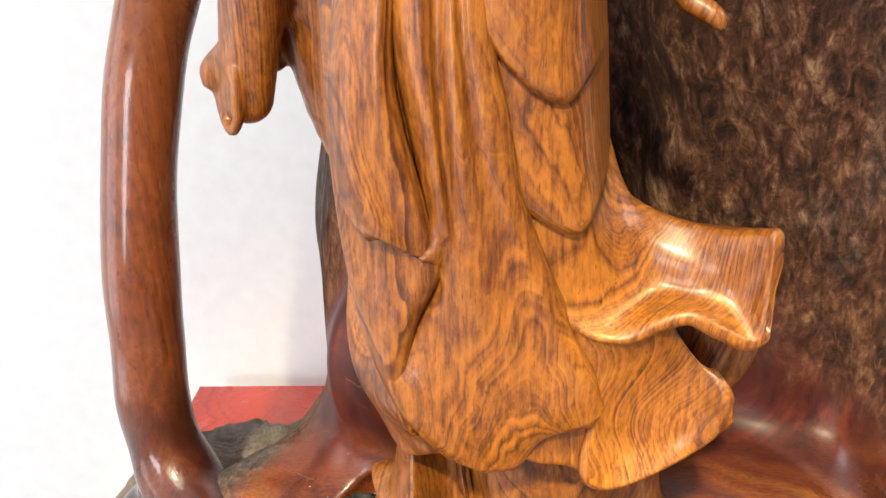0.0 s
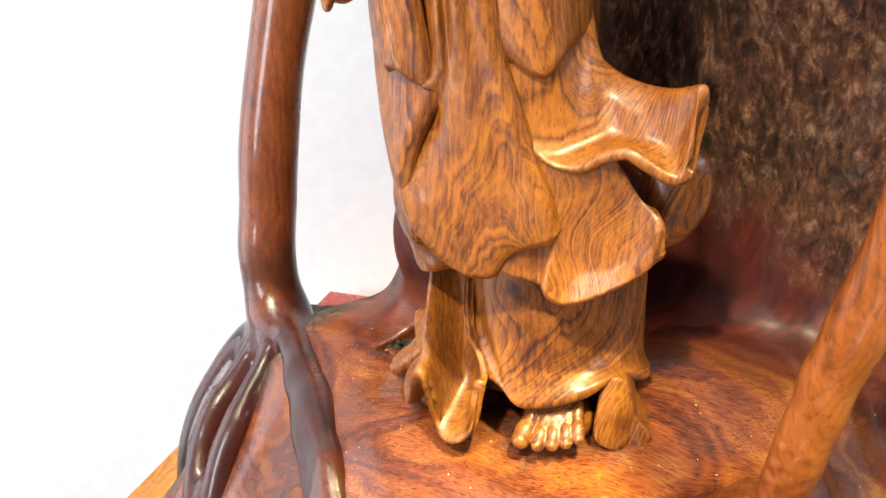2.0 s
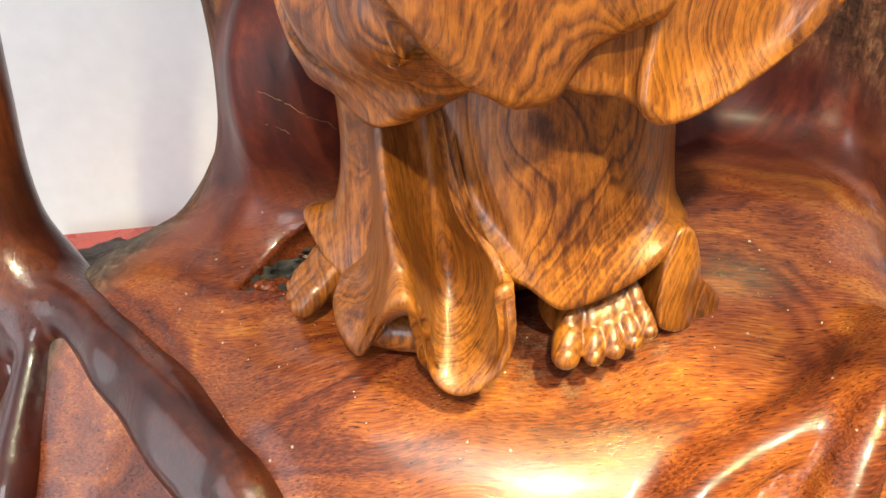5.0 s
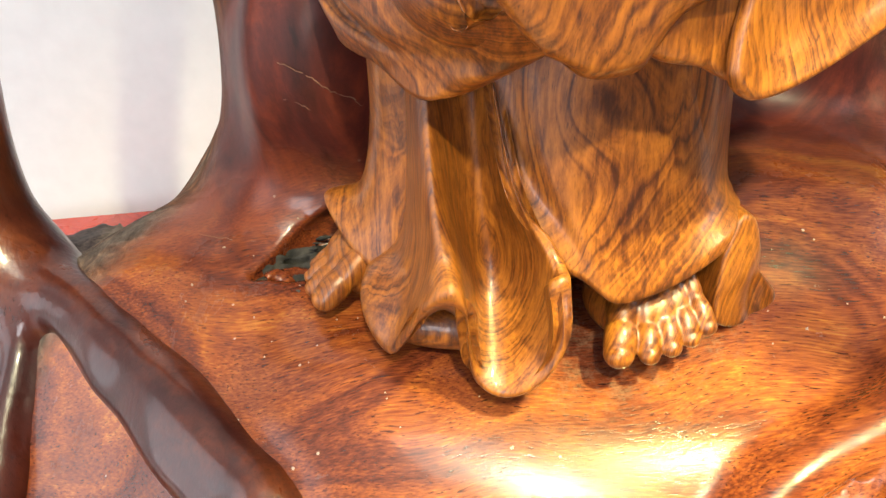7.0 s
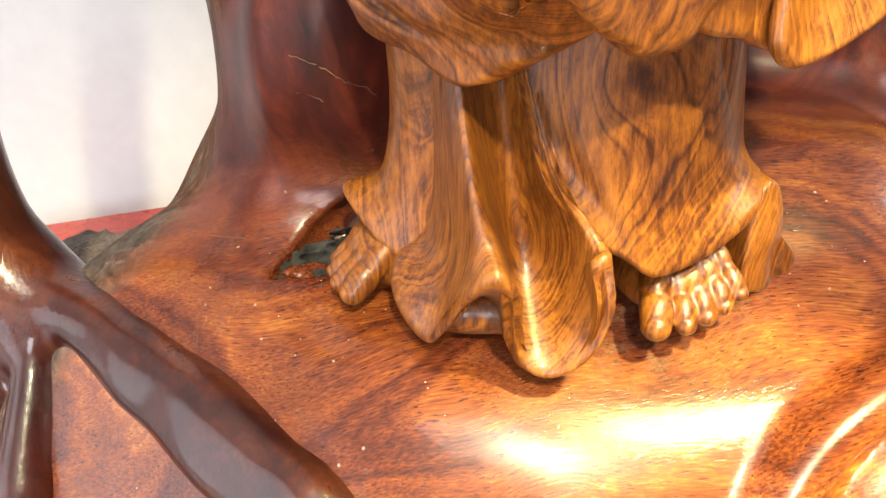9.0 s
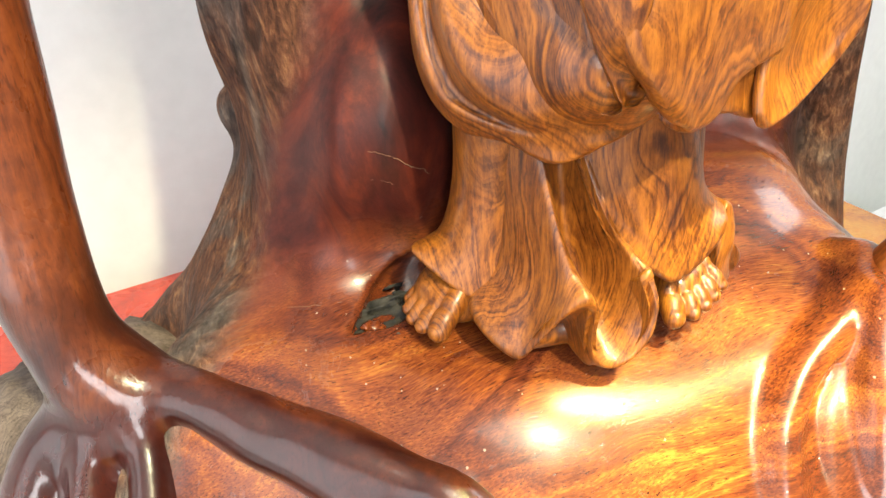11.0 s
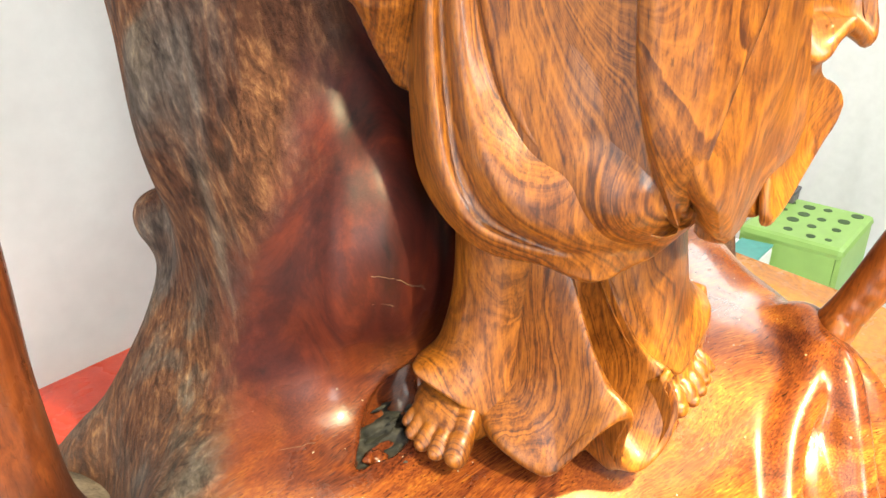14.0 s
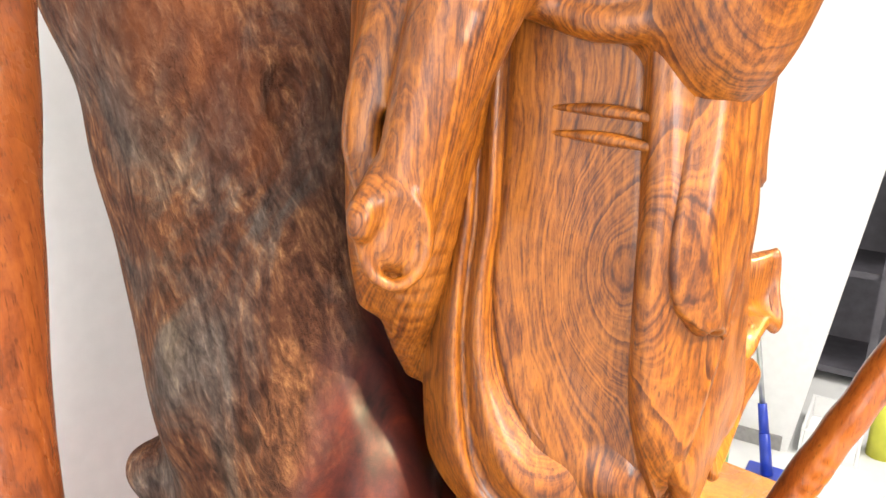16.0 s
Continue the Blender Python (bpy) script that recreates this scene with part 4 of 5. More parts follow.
    skirt = [[(0.0029, 0.372, 1.0775), (0.0118, 0.358, 1.0309), (0.0229, 0.345, 1.0070), (0.0269, 0.341, 0.9978)],
        [(0.0078, 0.366, 1.0787), (0.0185, 0.355, 1.0316), (0.0311, 0.343, 1.0071), (0.0361, 0.337, 0.9945)],
        [(0.0148, 0.357, 1.0807), (0.0249, 0.347, 1.0344), (0.0375, 0.339, 1.0049), (0.0451, 0.333, 0.9870)],
        [(0.0251, 0.350, 1.0820), (0.0346, 0.343, 1.0353), (0.0474, 0.338, 1.0043), (0.0541, 0.332, 0.9856)],
        [(0.0405, 0.346, 1.0823), (0.0490, 0.341, 1.0349), (0.0626, 0.339, 1.0069), (0.0718, 0.333, 0.9898)],
        [(0.0594, 0.348, 1.0810), (0.0679, 0.344, 1.0320), (0.0808, 0.343, 1.0101), (0.0870, 0.335, 0.9980)],
        [(0.0797, 0.356, 1.0783), (0.0883, 0.352, 1.0292), (0.0984, 0.353, 1.0133), (0.1004, 0.342, 1.0053)],
        [(0.1007, 0.370, 1.0739), (0.1079, 0.368, 1.0234), (0.1135, 0.368, 1.0101), (0.1145, 0.360, 1.0054)],
        [(0.1204, 0.392, 1.0677), (0.1245, 0.388, 1.0139), (0.1299, 0.388, 0.9997), (0.1311, 0.382, 0.9953)]]
    front = (0, 1, 0)
    side = (1, 0.3, 0)
    # the other leg's skirt, flaring to a pointed hem over the foot
    leg = []
    for turn, flare, hem in ((100, 0.034, 0.984), (130, 0.037, 0.988), (158, 0.042, 0.992), (185, 0.036, 0.983), (212, 0.033, 0.974), (240, 0.033, 0.969), (268, 0.030, 0.968)):
        c, d = math.cos(radians(turn)), math.sin(radians(turn))
        leg.append([(-0.004 + 0.031 * c, 0.404 + 0.034 * d, 1.092), (-0.006 + 0.0245 * c, 0.412 + 0.027 * d, 1.035),
                    (-0.008 + 0.027 * c, 0.418 + 0.028 * d, 1.000), (-0.009 + flare * c, 0.420 + flare * d, hem)])
    return [sheet(left_panel, 0.008, front), sheet(centre, 0.016, front), sheet(upper_pouch, 0.012, front),
            sheet(lower_pouch, 0.014, front), sheet(tail, 0.007, front, (8, 10)), sheet(lobe, 0.006, front, (8, 8)), sheet(inner_side, 0.012, side, (10, 8)),
            sheet(corner, 0.014, (0.7, 1, 0)), sheet(side_folds, 0.008, side, (10, 6)), sheet(fan, 0.0042, front, (8, 14)), sheet(skirt, 0.009, front, (8, 12)), sheet(leg, 0.004, (1, 0, 0), (8, 10))]


def small_foot(lo, hi, tips, heel, sole, turn):
    """A bare carved foot: toes from their tips (x, y, z, radius) over two joints to the instep at heel; sole: centre and radii under the instep."""
    b = Block(lo, hi, 0.0009)
    b.add(egg(*sole), 0.004)
    h = np.array(heel, float)
    for i, (x, y, z, r) in enumerate(tips):
        tip = np.array((x, y, z))
        end = h + (i - 2) * np.array(turn) * 0.0035
        way = (end - tip) * np.array((1, 1, 0))
        way /= np.linalg.norm(way)
        up = np.array((0, 0, 1.0))
        first, dip, second = tip + way * 0.0055 + up * 0.0045, tip + way * 0.0095 + up * 0.0075, tip + way * 0.0135 + up * 0.0115
        last = (second + end) / 2 + up * 0.002
        b.add(tube([(*tip, r * 0.92), (*first, r), (*dip, r * 0.86), (*second, r * 0.94), (*last, r * 0.60), (*end, r * 0.5)]), 0.0016)
        across = np.array((-way[1], way[0], 0))
        nail = tip - way * r * 0.55 + up * r * 0.72
        b.press([nail - across * r * 0.5 - up * 0.0006, nail + up * 0.0004, nail + across * r * 0.5 - up * 0.0006], 0.0014, 0.0009)
    return b


def statue_block(step=0.0016):
    b = Block((-0.16, 0.24, 0.925), (0.19, 0.52, 1.50), step)
    # robe, hollow under its hem
    b.add(column([(1.05, 0.017, 0.400, 0.046, 0.050), (1.085, 0.016, 0.398, 0.053, 0.062), (1.12, 0.016, 0.396, 0.058, 0.070), (1.17, 0.016, 0.393, 0.058, 0.073), (1.22, 0.016, 0.392, 0.057, 0.074),
                  (1.30, 0.014, 0.392, 0.055, 0.075), (1.38, 0.01, 0.392, 0.062, 0.08), (1.46, 0.01, 0.40, 0.045, 0.06)], 2.6,
                 [(0, 1.085), (60, 1.075), (120, 1.075), (165, 1.085), (192, 1.092), (215, 1.090), (235, 1.092), (255, 1.096), (300, 1.098)]), 0.004)
    b.cut(column([(1.04, 0.02, 0.392, 0.042, 0.044), (1.085, 0.018, 0.390, 0.042, 0.046), (1.10, 0.017, 0.390, 0.01, 0.01)]), 0.006)
    b.add(tube([(0.04, 0.355, 1.21, 0.026), (0.07, 0.350, 1.185, 0.018), (0.095, 0.340, 1.180, 0.012), (0.112, 0.332, 1.178, 0.009)]), 0.02)
    b.add(egg((0.128, 0.338, 1.132), (0.020, 0.013, 0.031), (0, 15, 0)), 0.008)
    b.add(tube([(0.10, 0.345, 1.16, 0.012), (0.118, 0.342, 1.148, 0.012), (0.128, 0.338, 1.13, 0.010)]), 0.006)
    b.add(egg((-0.002, 0.346, 1.108), (0.034, 0.028, 0.030)), 0.01)
    # breast, girdle and upper folds
    b.add(egg((0.02, 0.335, 1.40), (0.06, 0.06, 0.085)), 0.02)
    b.add(egg((-0.018, 0.322, 1.38), (0.048, 0.045, 0.09)), 0.02)
    b.add(tube([(-0.040, 0.415, 1.350, 0.008), (-0.049, 0.39, 1.338, 0.009), (-0.052, 0.36, 1.329, 0.009), (-0.047, 0.335, 1.333, 0.009), (-0.035, 0.31, 1.347, 0.009), (-0.01, 0.285, 1.36, 0.008)]), 0.004)
    b.add(tube([(-0.048, 0.385, 1.352, 0.007), (-0.053, 0.365, 1.343, 0.008), (-0.050, 0.34, 1.348, 0.008), (-0.042, 0.325, 1.362, 0.007)]), 0.003)
    b.add(tube([(0.05, 0.33, 1.42, 0.012), (0.085, 0.325, 1.36, 0.008), (0.102, 0.368, 1.296, 0.006), (0.119, 0.363, 1.279, 0.0045), (0.121, 0.360, 1.274, 0.0015)]), 0.004)
    # arm, sleeve and the drape behind it
    b.add(tube([(-0.05, 0.385, 1.42, 0.035), (-0.078, 0.402, 1.35, 0.026), (-0.096, 0.416, 1.28, 0.018), (-0.104, 0.422, 1.236, 0.015)], flat=(0.5, 0.8, 0, 1.2)), 0.012)
    b.add(tube([(-0.055, 0.425, 1.40, 0.02), (-0.082, 0.440, 1.33, 0.014), (-0.096, 0.447, 1.28, 0.010), (-0.094, 0.446, 1.25, 0.006)]), 0.010)
    b.add(tube([(-0.105, 0.428, 1.262, 0.008), (-0.121, 0.428, 1.250, 0.007), (-0.124, 0.428, 1.243, 0.005)]), 0.005)
    ring = [(-0.113 + 0.0075 * math.cos(a), 0.418 - 0.0115 * math.cos(a), 1.238 + 0.020 * math.sin(a), 0.0028) for a in np.linspace(0, 2 * math.pi, 13)]
    b.add(tube(ring), 0.004)
    b.cut(egg((-0.121, 0.408, 1.236), (0.010, 0.009, 0.014), (0, 0, -30)), 0.005)
    b.cut(egg((-0.119, 0.410, 1.247), (0.006, 0.006, 0.004), (0, 0, -30)), 0.003)
    b.add(tube([(-0.075, 0.452, 1.28, 0.014), (-0.062, 0.464, 1.22, 0.013), (-0.056, 0.470, 1.188, 0.008)]), 0.006)
    b.press([(-0.090, 0.440, 1.292), (-0.097, 0.430, 1.280), (-0.098, 0.420, 1.286)], 0.004, 0.003)
    b.add(tube([(-0.04, 0.44, 1.38, 0.045), (-0.052, 0.448, 1.26, 0.032), (-0.045, 0.452, 1.20, 0.022), (-0.036, 0.458, 1.165, 0.013), (-0.028, 0.46, 1.14, 0.006)]), 0.012)
    # legs and skirt
    b.add(column([(0.978, 0.074, 0.392, 0.040, 0.044), (0.99, 0.075, 0.391, 0.040, 0.043), (1.03, 0.075, 0.391, 0.034, 0.040), (1.08, 0.071, 0.390, 0.033, 0.038), (1.12, 0.06, 0.390, 0.036, 0.042)], 2.2,
                 [(0, 0.995), (90, 0.985), (180, 0.995), (225, 0.998), (255, 0.992), (290, 0.995), (330, 1.0)]), 0.005)
    b.add(column([(0.965, -0.006, 0.42, 0.022, 0.022), (0.985, -0.006, 0.418, 0.022, 0.023), (1.03, -0.005, 0.412, 0.021, 0.024), (1.10, -0.004, 0.40, 0.03, 0.034)], 2,
                 [(0, 0.965), (120, 0.972), (180, 0.982), (225, 0.975), (300, 0.965)]), 0.008)
    b.add(column([(0.96, 0.035, 0.415, 0.05, 0.03), (1.05, 0.035, 0.405, 0.04, 0.03), (1.10, 0.03, 0.395, 0.04, 0.036)]), 0.01)
    b.add(tube([(-0.003, 0.392, 1.075, 0.015), (-0.003, 0.394, 1.045, 0.011), (0.0, 0.396, 1.01, 0.010)]), 0.006)
    b.add(tube([(-0.030, 0.376, 0.958, 0.006), (-0.017, 0.372, 0.958, 0.010), (-0.003, 0.366, 0.958, 0.010), (0.010, 0.355, 0.960, 0.008)]), 0.004)
    # cloth behind the hem, and the heel's corner
    b.add(cloth([(0.026, 1.094), (0.045, 1.118), (0.068, 1.118), (0.071, 1.076), (0.055, 1.079), (0.038, 1.083)], (0.312, 0.0, 0.0), [(0.06, 1.10, 0.012, 0.03, -0.004)], 0.012), 0.004)
    b.add(cloth([(0.10, 0.992), (0.107, 1.006), (0.116, 1.004), (0.121, 0.992), (0.125, 0.978), (0.137, 0.964), (0.133, 0.955), (0.118, 0.954), (0.106, 0.957), (0.099, 0.966)],
                (0.350, 0.3, 0.1), [(0.112, 0.985, 0.008, 0.012, 0.004), (0.123, 0.968, 0.004, 0.012, -0.004)], 0.03, 0.0018), 0.004)
    return b


def statue_form():
    """The whole figure as vertices and quads: body, layers of cloth and feet."""
    pieces = [statue_block().mesh(), *statue_sheets()]
    right = [(0.0535, 0.3325, 0.9590, 0.0068), (0.0650, 0.3290, 0.9595, 0.0050), (0.0742, 0.3290, 0.9615, 0.0048), (0.0828, 0.3300, 0.9640, 0.0046), (0.0905, 0.3315, 0.9675, 0.0044)]
    pieces.append(small_foot((0.03, 0.30, 0.935), (0.12, 0.40, 1.01), right, (0.0765, 0.366, 0.994), ((0.075, 0.360, 0.966), (0.024, 0.026, 0.017)), (1, 0, 0)).mesh())
    left = [(-0.054, 0.404, 0.9555, 0.0068), (-0.0575, 0.4145, 0.9550, 0.0050), (-0.0570, 0.4245, 0.9550, 0.0048), (-0.0535, 0.4340, 0.9555, 0.0046), (-0.0475, 0.4420, 0.9560, 0.0044)]
    pieces.append(small_foot((-0.08, 0.37, 0.925), (0.02, 0.47, 1.01), left, (-0.014, 0.420, 0.988), ((-0.024, 0.424, 0.963), (0.027, 0.026, 0.017)), (0, 1, 0)).mesh())
    pleats = Block((-0.07, 0.30, 1.24), (-0.03, 0.43, 1.34), 0.0011)
    for rows in (((-0.0466, 0.3863, 1.2917), (-0.0466, 0.3587, 1.2924), (-0.0466, 0.3328, 1.2908)), ((-0.0466, 0.3854, 1.2808), (-0.0466, 0.3575, 1.2805), (-0.0466, 0.3338, 1.2790))):
        pleats.add(tube([(x, y, z, r) for (x, y, z), r in zip(rows, (0.0008, 0.0030, 0.0022))]), 0.002)
    pieces.append(pleats.mesh())
    start = np.cumsum([0] + [len(v) for v, q in pieces])
    return np.concatenate([v for v, q in pieces]), np.concatenate([q + o for (v, q), o in zip(pieces, start)])


def ripple(block, amount, scale, seed):
    """Uneven old wood: a few crossing slow waves over the whole block."""
    rng = np.random.RandomState(seed)
    x, y, z = block.axes[0][:, None, None], block.axes[1][None, :, None], block.axes[2][None, None, :]
    for i in range(7):
        w = rng.normal(size=3) * np.array(scale)
        phase = w[0] * x + w[1] * y + w[2] * z + rng.uniform(0, 6.3)
        block.d += (amount * np.sin(phase + 1.3 * np.sin(phase * 0.37 + i))).astype(np.float32)


def carved_block(step=0.0026):
    b = Block((-0.36, 0.02, 0.745), (0.56, 0.84, 1.50), step)
    lo2, hi2, cell, table = outline_field([(-0.207, 0.502), (-0.146, 0.462), (-0.108, 0.412), (-0.068, 0.362), (-0.02, 0.328), (0.04, 0.302), (0.1, 0.287), (0.15, 0.272), (0.185, 0.275), (0.212, 0.305), (0.232, 0.35),
                                           (0.255, 0.41), (0.275, 0.46), (0.30, 0.52), (0.31, 0.62), (0.25, 0.66), (0.1, 0.66), (-0.05, 0.66), (-0.110, 0.605), (-0.135, 0.560), (-0.166, 0.531)], 0.3, 0.002)
    x, y = b.axes[0][:, None], b.axes[1][None, :]
    out = sample(table, (x + 0 * y - lo2[0]) / cell, (y + 0 * x - lo2[1]) / cell)
    for axis in (0, 1, 0, 1, 0, 1):
        out = (np.roll(out, 3, axis) + np.roll(out, -3, axis) + out) / 3
    run = 0.5 * (out + np.sqrt(out ** 2 + 0.025 ** 2))
    back = 1 / (1 + np.exp(-(y - 0.525 - 0.35 * (x + 0.15)) / 0.012)) / (1 + np.exp((x + 0.06) / 0.02))
    run = run * (1 + 1.6 * back)
    top = 0.95 + 0.14 * (x - 0.03) + 0.18 * (y - 0.36) - 1.3 * run + 0.004 * np.sin(22 * x + 9 * y) + 0.003 * np.sin(40 * y - 13 * x)
    b.d[:] = np.minimum(((b.axes[2][None, None, :] - top[:, :, None]) * 0.62), 0.06)
    # trunk
    trunk = Block((-0.36, 0.02, 0.745), (0.56, 0.84, 1.50), step)
    trunk.add(column([(0.74, 0.0, 0.57, 0.13, 0.13), (0.90, 0.004, 0.564, 0.104, 0.111), (0.95, 0.006, 0.559, 0.096, 0.105), (1.03, 0.004, 0.554, 0.095, 0.104), (1.12, 0.005, 0.574, 0.101, 0.099), (1.20, 0.01, 0.602, 0.10, 0.096), (1.26, 0.018, 0.628, 0.10, 0.093), (1.35, 0.02, 0.655, 0.112, 0.095), (1.52, 0.02, 0.695, 0.117, 0.095)]), 0.02)
    trunk.add(column([(0.74, 0.28, 0.56, 0.22, 0.15), (0.94, 0.28, 0.56, 0.18, 0.125), (1.02, 0.275, 0.56, 0.165, 0.118), (1.2, 0.27, 0.56, 0.155, 0.112), (1.52, 0.27, 0.57, 0.15, 0.11)]), 0.03)
    trunk.add(column([(0.74, 0.12, 0.62, 0.14, 0.1), (1.52, 0.12, 0.66, 0.14, 0.1)]), 0.02)
    trunk.add(tube([(-0.030, 0.615, 1.00, 0.030), (-0.055, 0.625, 0.93, 0.034), (-0.095, 0.655, 0.865, 0.038), (-0.14, 0.69, 0.79, 0.05)]), 0.02)
    trunk.add(egg((-0.050, 0.653, 1.023), (0.022, 0.021, 0.021)), 0.025)
    trunk.add(tube([(0.40, 0.445, 0.74, 0.055), (0.378, 0.465, 0.9, 0.043), (0.368, 0.475, 1.1, 0.043), (0.36, 0.49, 1.5, 0.05)]), 0.006)
    trunk.add(egg((-0.04, 0.475, 1.05), (0.03, 0.025, 0.05)), 0.03)
    trunk.add(egg((-0.020, 0.560, 1.283), (0.020, 0.020, 0.030)), 0.012)
    trunk.cut(egg((-0.036, 0.547, 1.284), (0.015, 0.013, 0.022), (0, 0, 20)), 0.004)
    trunk.add(egg((-0.027, 0.554, 1.276), (0.007, 0.008, 0.011)), 0.002)
    ripple(trunk, 0.0008, (60, 60, 14), 3)
    ripple(trunk, 0.0012, (38, 38, 26), 17)
    b.d = smooth_min(b.d, trunk.d, 0.035)
    # rising right shoulder and folds under the branch
    b.add(egg((0.17, 0.43, 0.960), (0.09, 0.06, 0.035), (12, -6, 0)), 0.03)
    b.add(tube([(0.178, 0.300, 0.952, 0.012), (0.152, 0.288, 0.944, 0.012), (0.122, 0.286, 0.930, 0.011), (0.094, 0.280, 0.917, 0.011), (0.073, 0.268, 0.895, 0.012), (0.06, 0.24, 0.84, 0.014), (0.055, 0.21, 0.76, 0.016)]), 0.010)
    b.add(tube([(0.182, 0.298, 0.950, 0.013), (0.166, 0.277, 0.950, 0.013), (0.148, 0.262, 0.930, 0.0125), (0.132, 0.248, 0.900, 0.013), (0.122, 0.228, 0.85, 0.015), (0.118, 0.20, 0.76, 0.018)]), 0.008)
    b.add(tube([(0.188, 0.292, 0.948, 0.014), (0.190, 0.262, 0.925, 0.013), (0.180, 0.232, 0.87, 0.014), (0.172, 0.20, 0.76, 0.018)]), 0.008)
    b.add(tube([(0.195, 0.298, 0.945, 0.015), (0.222, 0.275, 0.91, 0.014), (0.228, 0.245, 0.84, 0.016), (0.225, 0.22, 0.76, 0.02)]), 0.008)
    b.add(tube([(0.20, 0.31, 0.95, 0.02), (0.25, 0.30, 0.90, 0.018), (0.28, 0.27, 0.82, 0.022), (0.29, 0.25, 0.75, 0.03)]), 0.012)
    b.press([(0.158, 0.290, 0.948), (0.130, 0.280, 0.928), (0.105, 0.270, 0.908), (0.092, 0.25, 0.87)], 0.006, 0.006)
    b.press([(0.172, 0.268, 0.942), (0.162, 0.256, 0.925), (0.150, 0.245, 0.895), (0.145, 0.228, 0.85)], 0.010, 0.006)
    b.press([(0.196, 0.275, 0.935), (0.206, 0.255, 0.90), (0.205, 0.23, 0.85)], 0.010, 0.006)
    b.press([(0.10, 0.375, 1.03), (0.13, 0.445, 1.000), (0.165, 0.449, 1.003), (0.186, 0.450, 1.002), (0.221, 0.421, 0.998), (0.246, 0.388, 0.990)], 0.0025, 0.004)
    b.add(tube([(-0.162, 0.482, 0.930, 0.005), (-0.139, 0.447, 0.9185, 0.006), (-0.1125, 0.407, 0.909, 0.006), (-0.0985, 0.388, 0.908, 0.006), (-0.0895, 0.369, 0.904, 0.006), (-0.077, 0.349, 0.899, 0.006)]), 0.006)
    b.cut(egg((0.088, 0.468, 1.0), (0.030, 0.034, 0.050), (0, 0, 20)), 0.012)
    b.cut(tube([(-0.082, 0.446, 0.944, 0.003), (-0.068, 0.450, 0.946, 0.008), (-0.052, 0.456, 0.953, 0.012), (-0.036, 0.462, 0.962, 0.010), (-0.022, 0.464, 0.975, 0.006)]), 0.003)
    b.cut(egg((-0.050, 0.452, 0.952), (0.026, 0.012, 0.013), (0, -15, 20)), 0.003)
    ripple(b, 0.0004, (35, 35, 20), 5)
    b.d = np.maximum(b.d, (0.752 - b.axes[2])[None, None, :]).astype(np.float32)
    return b


def root_block(step=0.003):
    b = Block((-0.36, 0.18, 0.745), (0.06, 0.72, 1.50), step)
    b.add(tube([(-0.2, 0.507, 0.915, 0.028), (-0.219, 0.522, 0.96, 0.0265), (-0.2235, 0.531, 1.02, 0.0265), (-0.2215, 0.54, 1.1, 0.0265), (-0.2145, 0.553, 1.18, 0.0262), (-0.202, 0.565, 1.25, 0.026), (-0.18, 0.588, 1.33, 0.026), (-0.14, 0.64, 1.47, 0.026)]), 0.004)
    b.add(tube([(-0.205, 0.512, 0.925, 0.024), (-0.1720, 0.474, 0.9204, 0.0165), (-0.1556, 0.448, 0.9083, 0.0165), (-0.1400, 0.423, 0.9005, 0.0172), (-0.1195, 0.391, 0.8902, 0.0182), (-0.1052, 0.370, 0.8842, 0.0190), (-0.083, 0.335, 0.868, 0.021), (-0.060, 0.300, 0.83, 0.023), (-0.03, 0.255, 0.75, 0.028)], flat=(0.3, 0.3, 1, 1.15)), 0.018)
    b.add(tube([(-0.182, 0.490, 0.923, 0.014), (-0.163, 0.465, 0.9215, 0.0125), (-0.142, 0.435, 0.9150, 0.0140), (-0.119, 0.4025, 0.9080, 0.0145), (-0.099, 0.369, 0.9010, 0.0150), (-0.080, 0.337, 0.889, 0.0160), (-0.040, 0.275, 0.82, 0.02)]), 0.010)
    b.add(tube([(-0.200, 0.505, 0.915, 0.02), (-0.200, 0.477, 0.898, 0.0155), (-0.208, 0.4555, 0.871, 0.0165), (-0.216, 0.438, 0.848, 0.0165), (-0.2225, 0.420, 0.8150, 0.0165), (-0.225, 0.395, 0.75, 0.018)]), 0.012)
    b.add(tube([(-0.21, 0.508, 0.91, 0.018), (-0.236, 0.482, 0.868, 0.0165), (-0.249, 0.461, 0.843, 0.0165), (-0.253, 0.443, 0.815, 0.016), (-0.250, 0.424, 0.79, 0.015), (-0.245, 0.405, 0.75, 0.016)]), 0.012)
    b.add(tube([(-0.215, 0.52, 0.915, 0.018), (-0.245, 0.522, 0.884, 0.020), (-0.264, 0.510, 0.855, 0.020), (-0.278, 0.492, 0.825, 0.019), (-0.285, 0.475, 0.79, 0.017), (-0.285, 0.465, 0.75, 0.016)]), 0.012)
    b.press([(-0.192, 0.478, 0.912), (-0.200, 0.455, 0.888), (-0.203, 0.438, 0.868)], 0.004, 0.005)
    b.press([(-0.222, 0.480, 0.892), (-0.232, 0.460, 0.868), (-0.236, 0.440, 0.845), (-0.236, 0.420, 0.81)], 0.006, 0.006)
    b.press([(-0.246, 0.490, 0.878), (-0.262, 0.470, 0.852), (-0.270, 0.452, 0.825)], 0.006, 0.006)
    ripple(b, 0.0004, (40, 40, 30), 8)
    return b


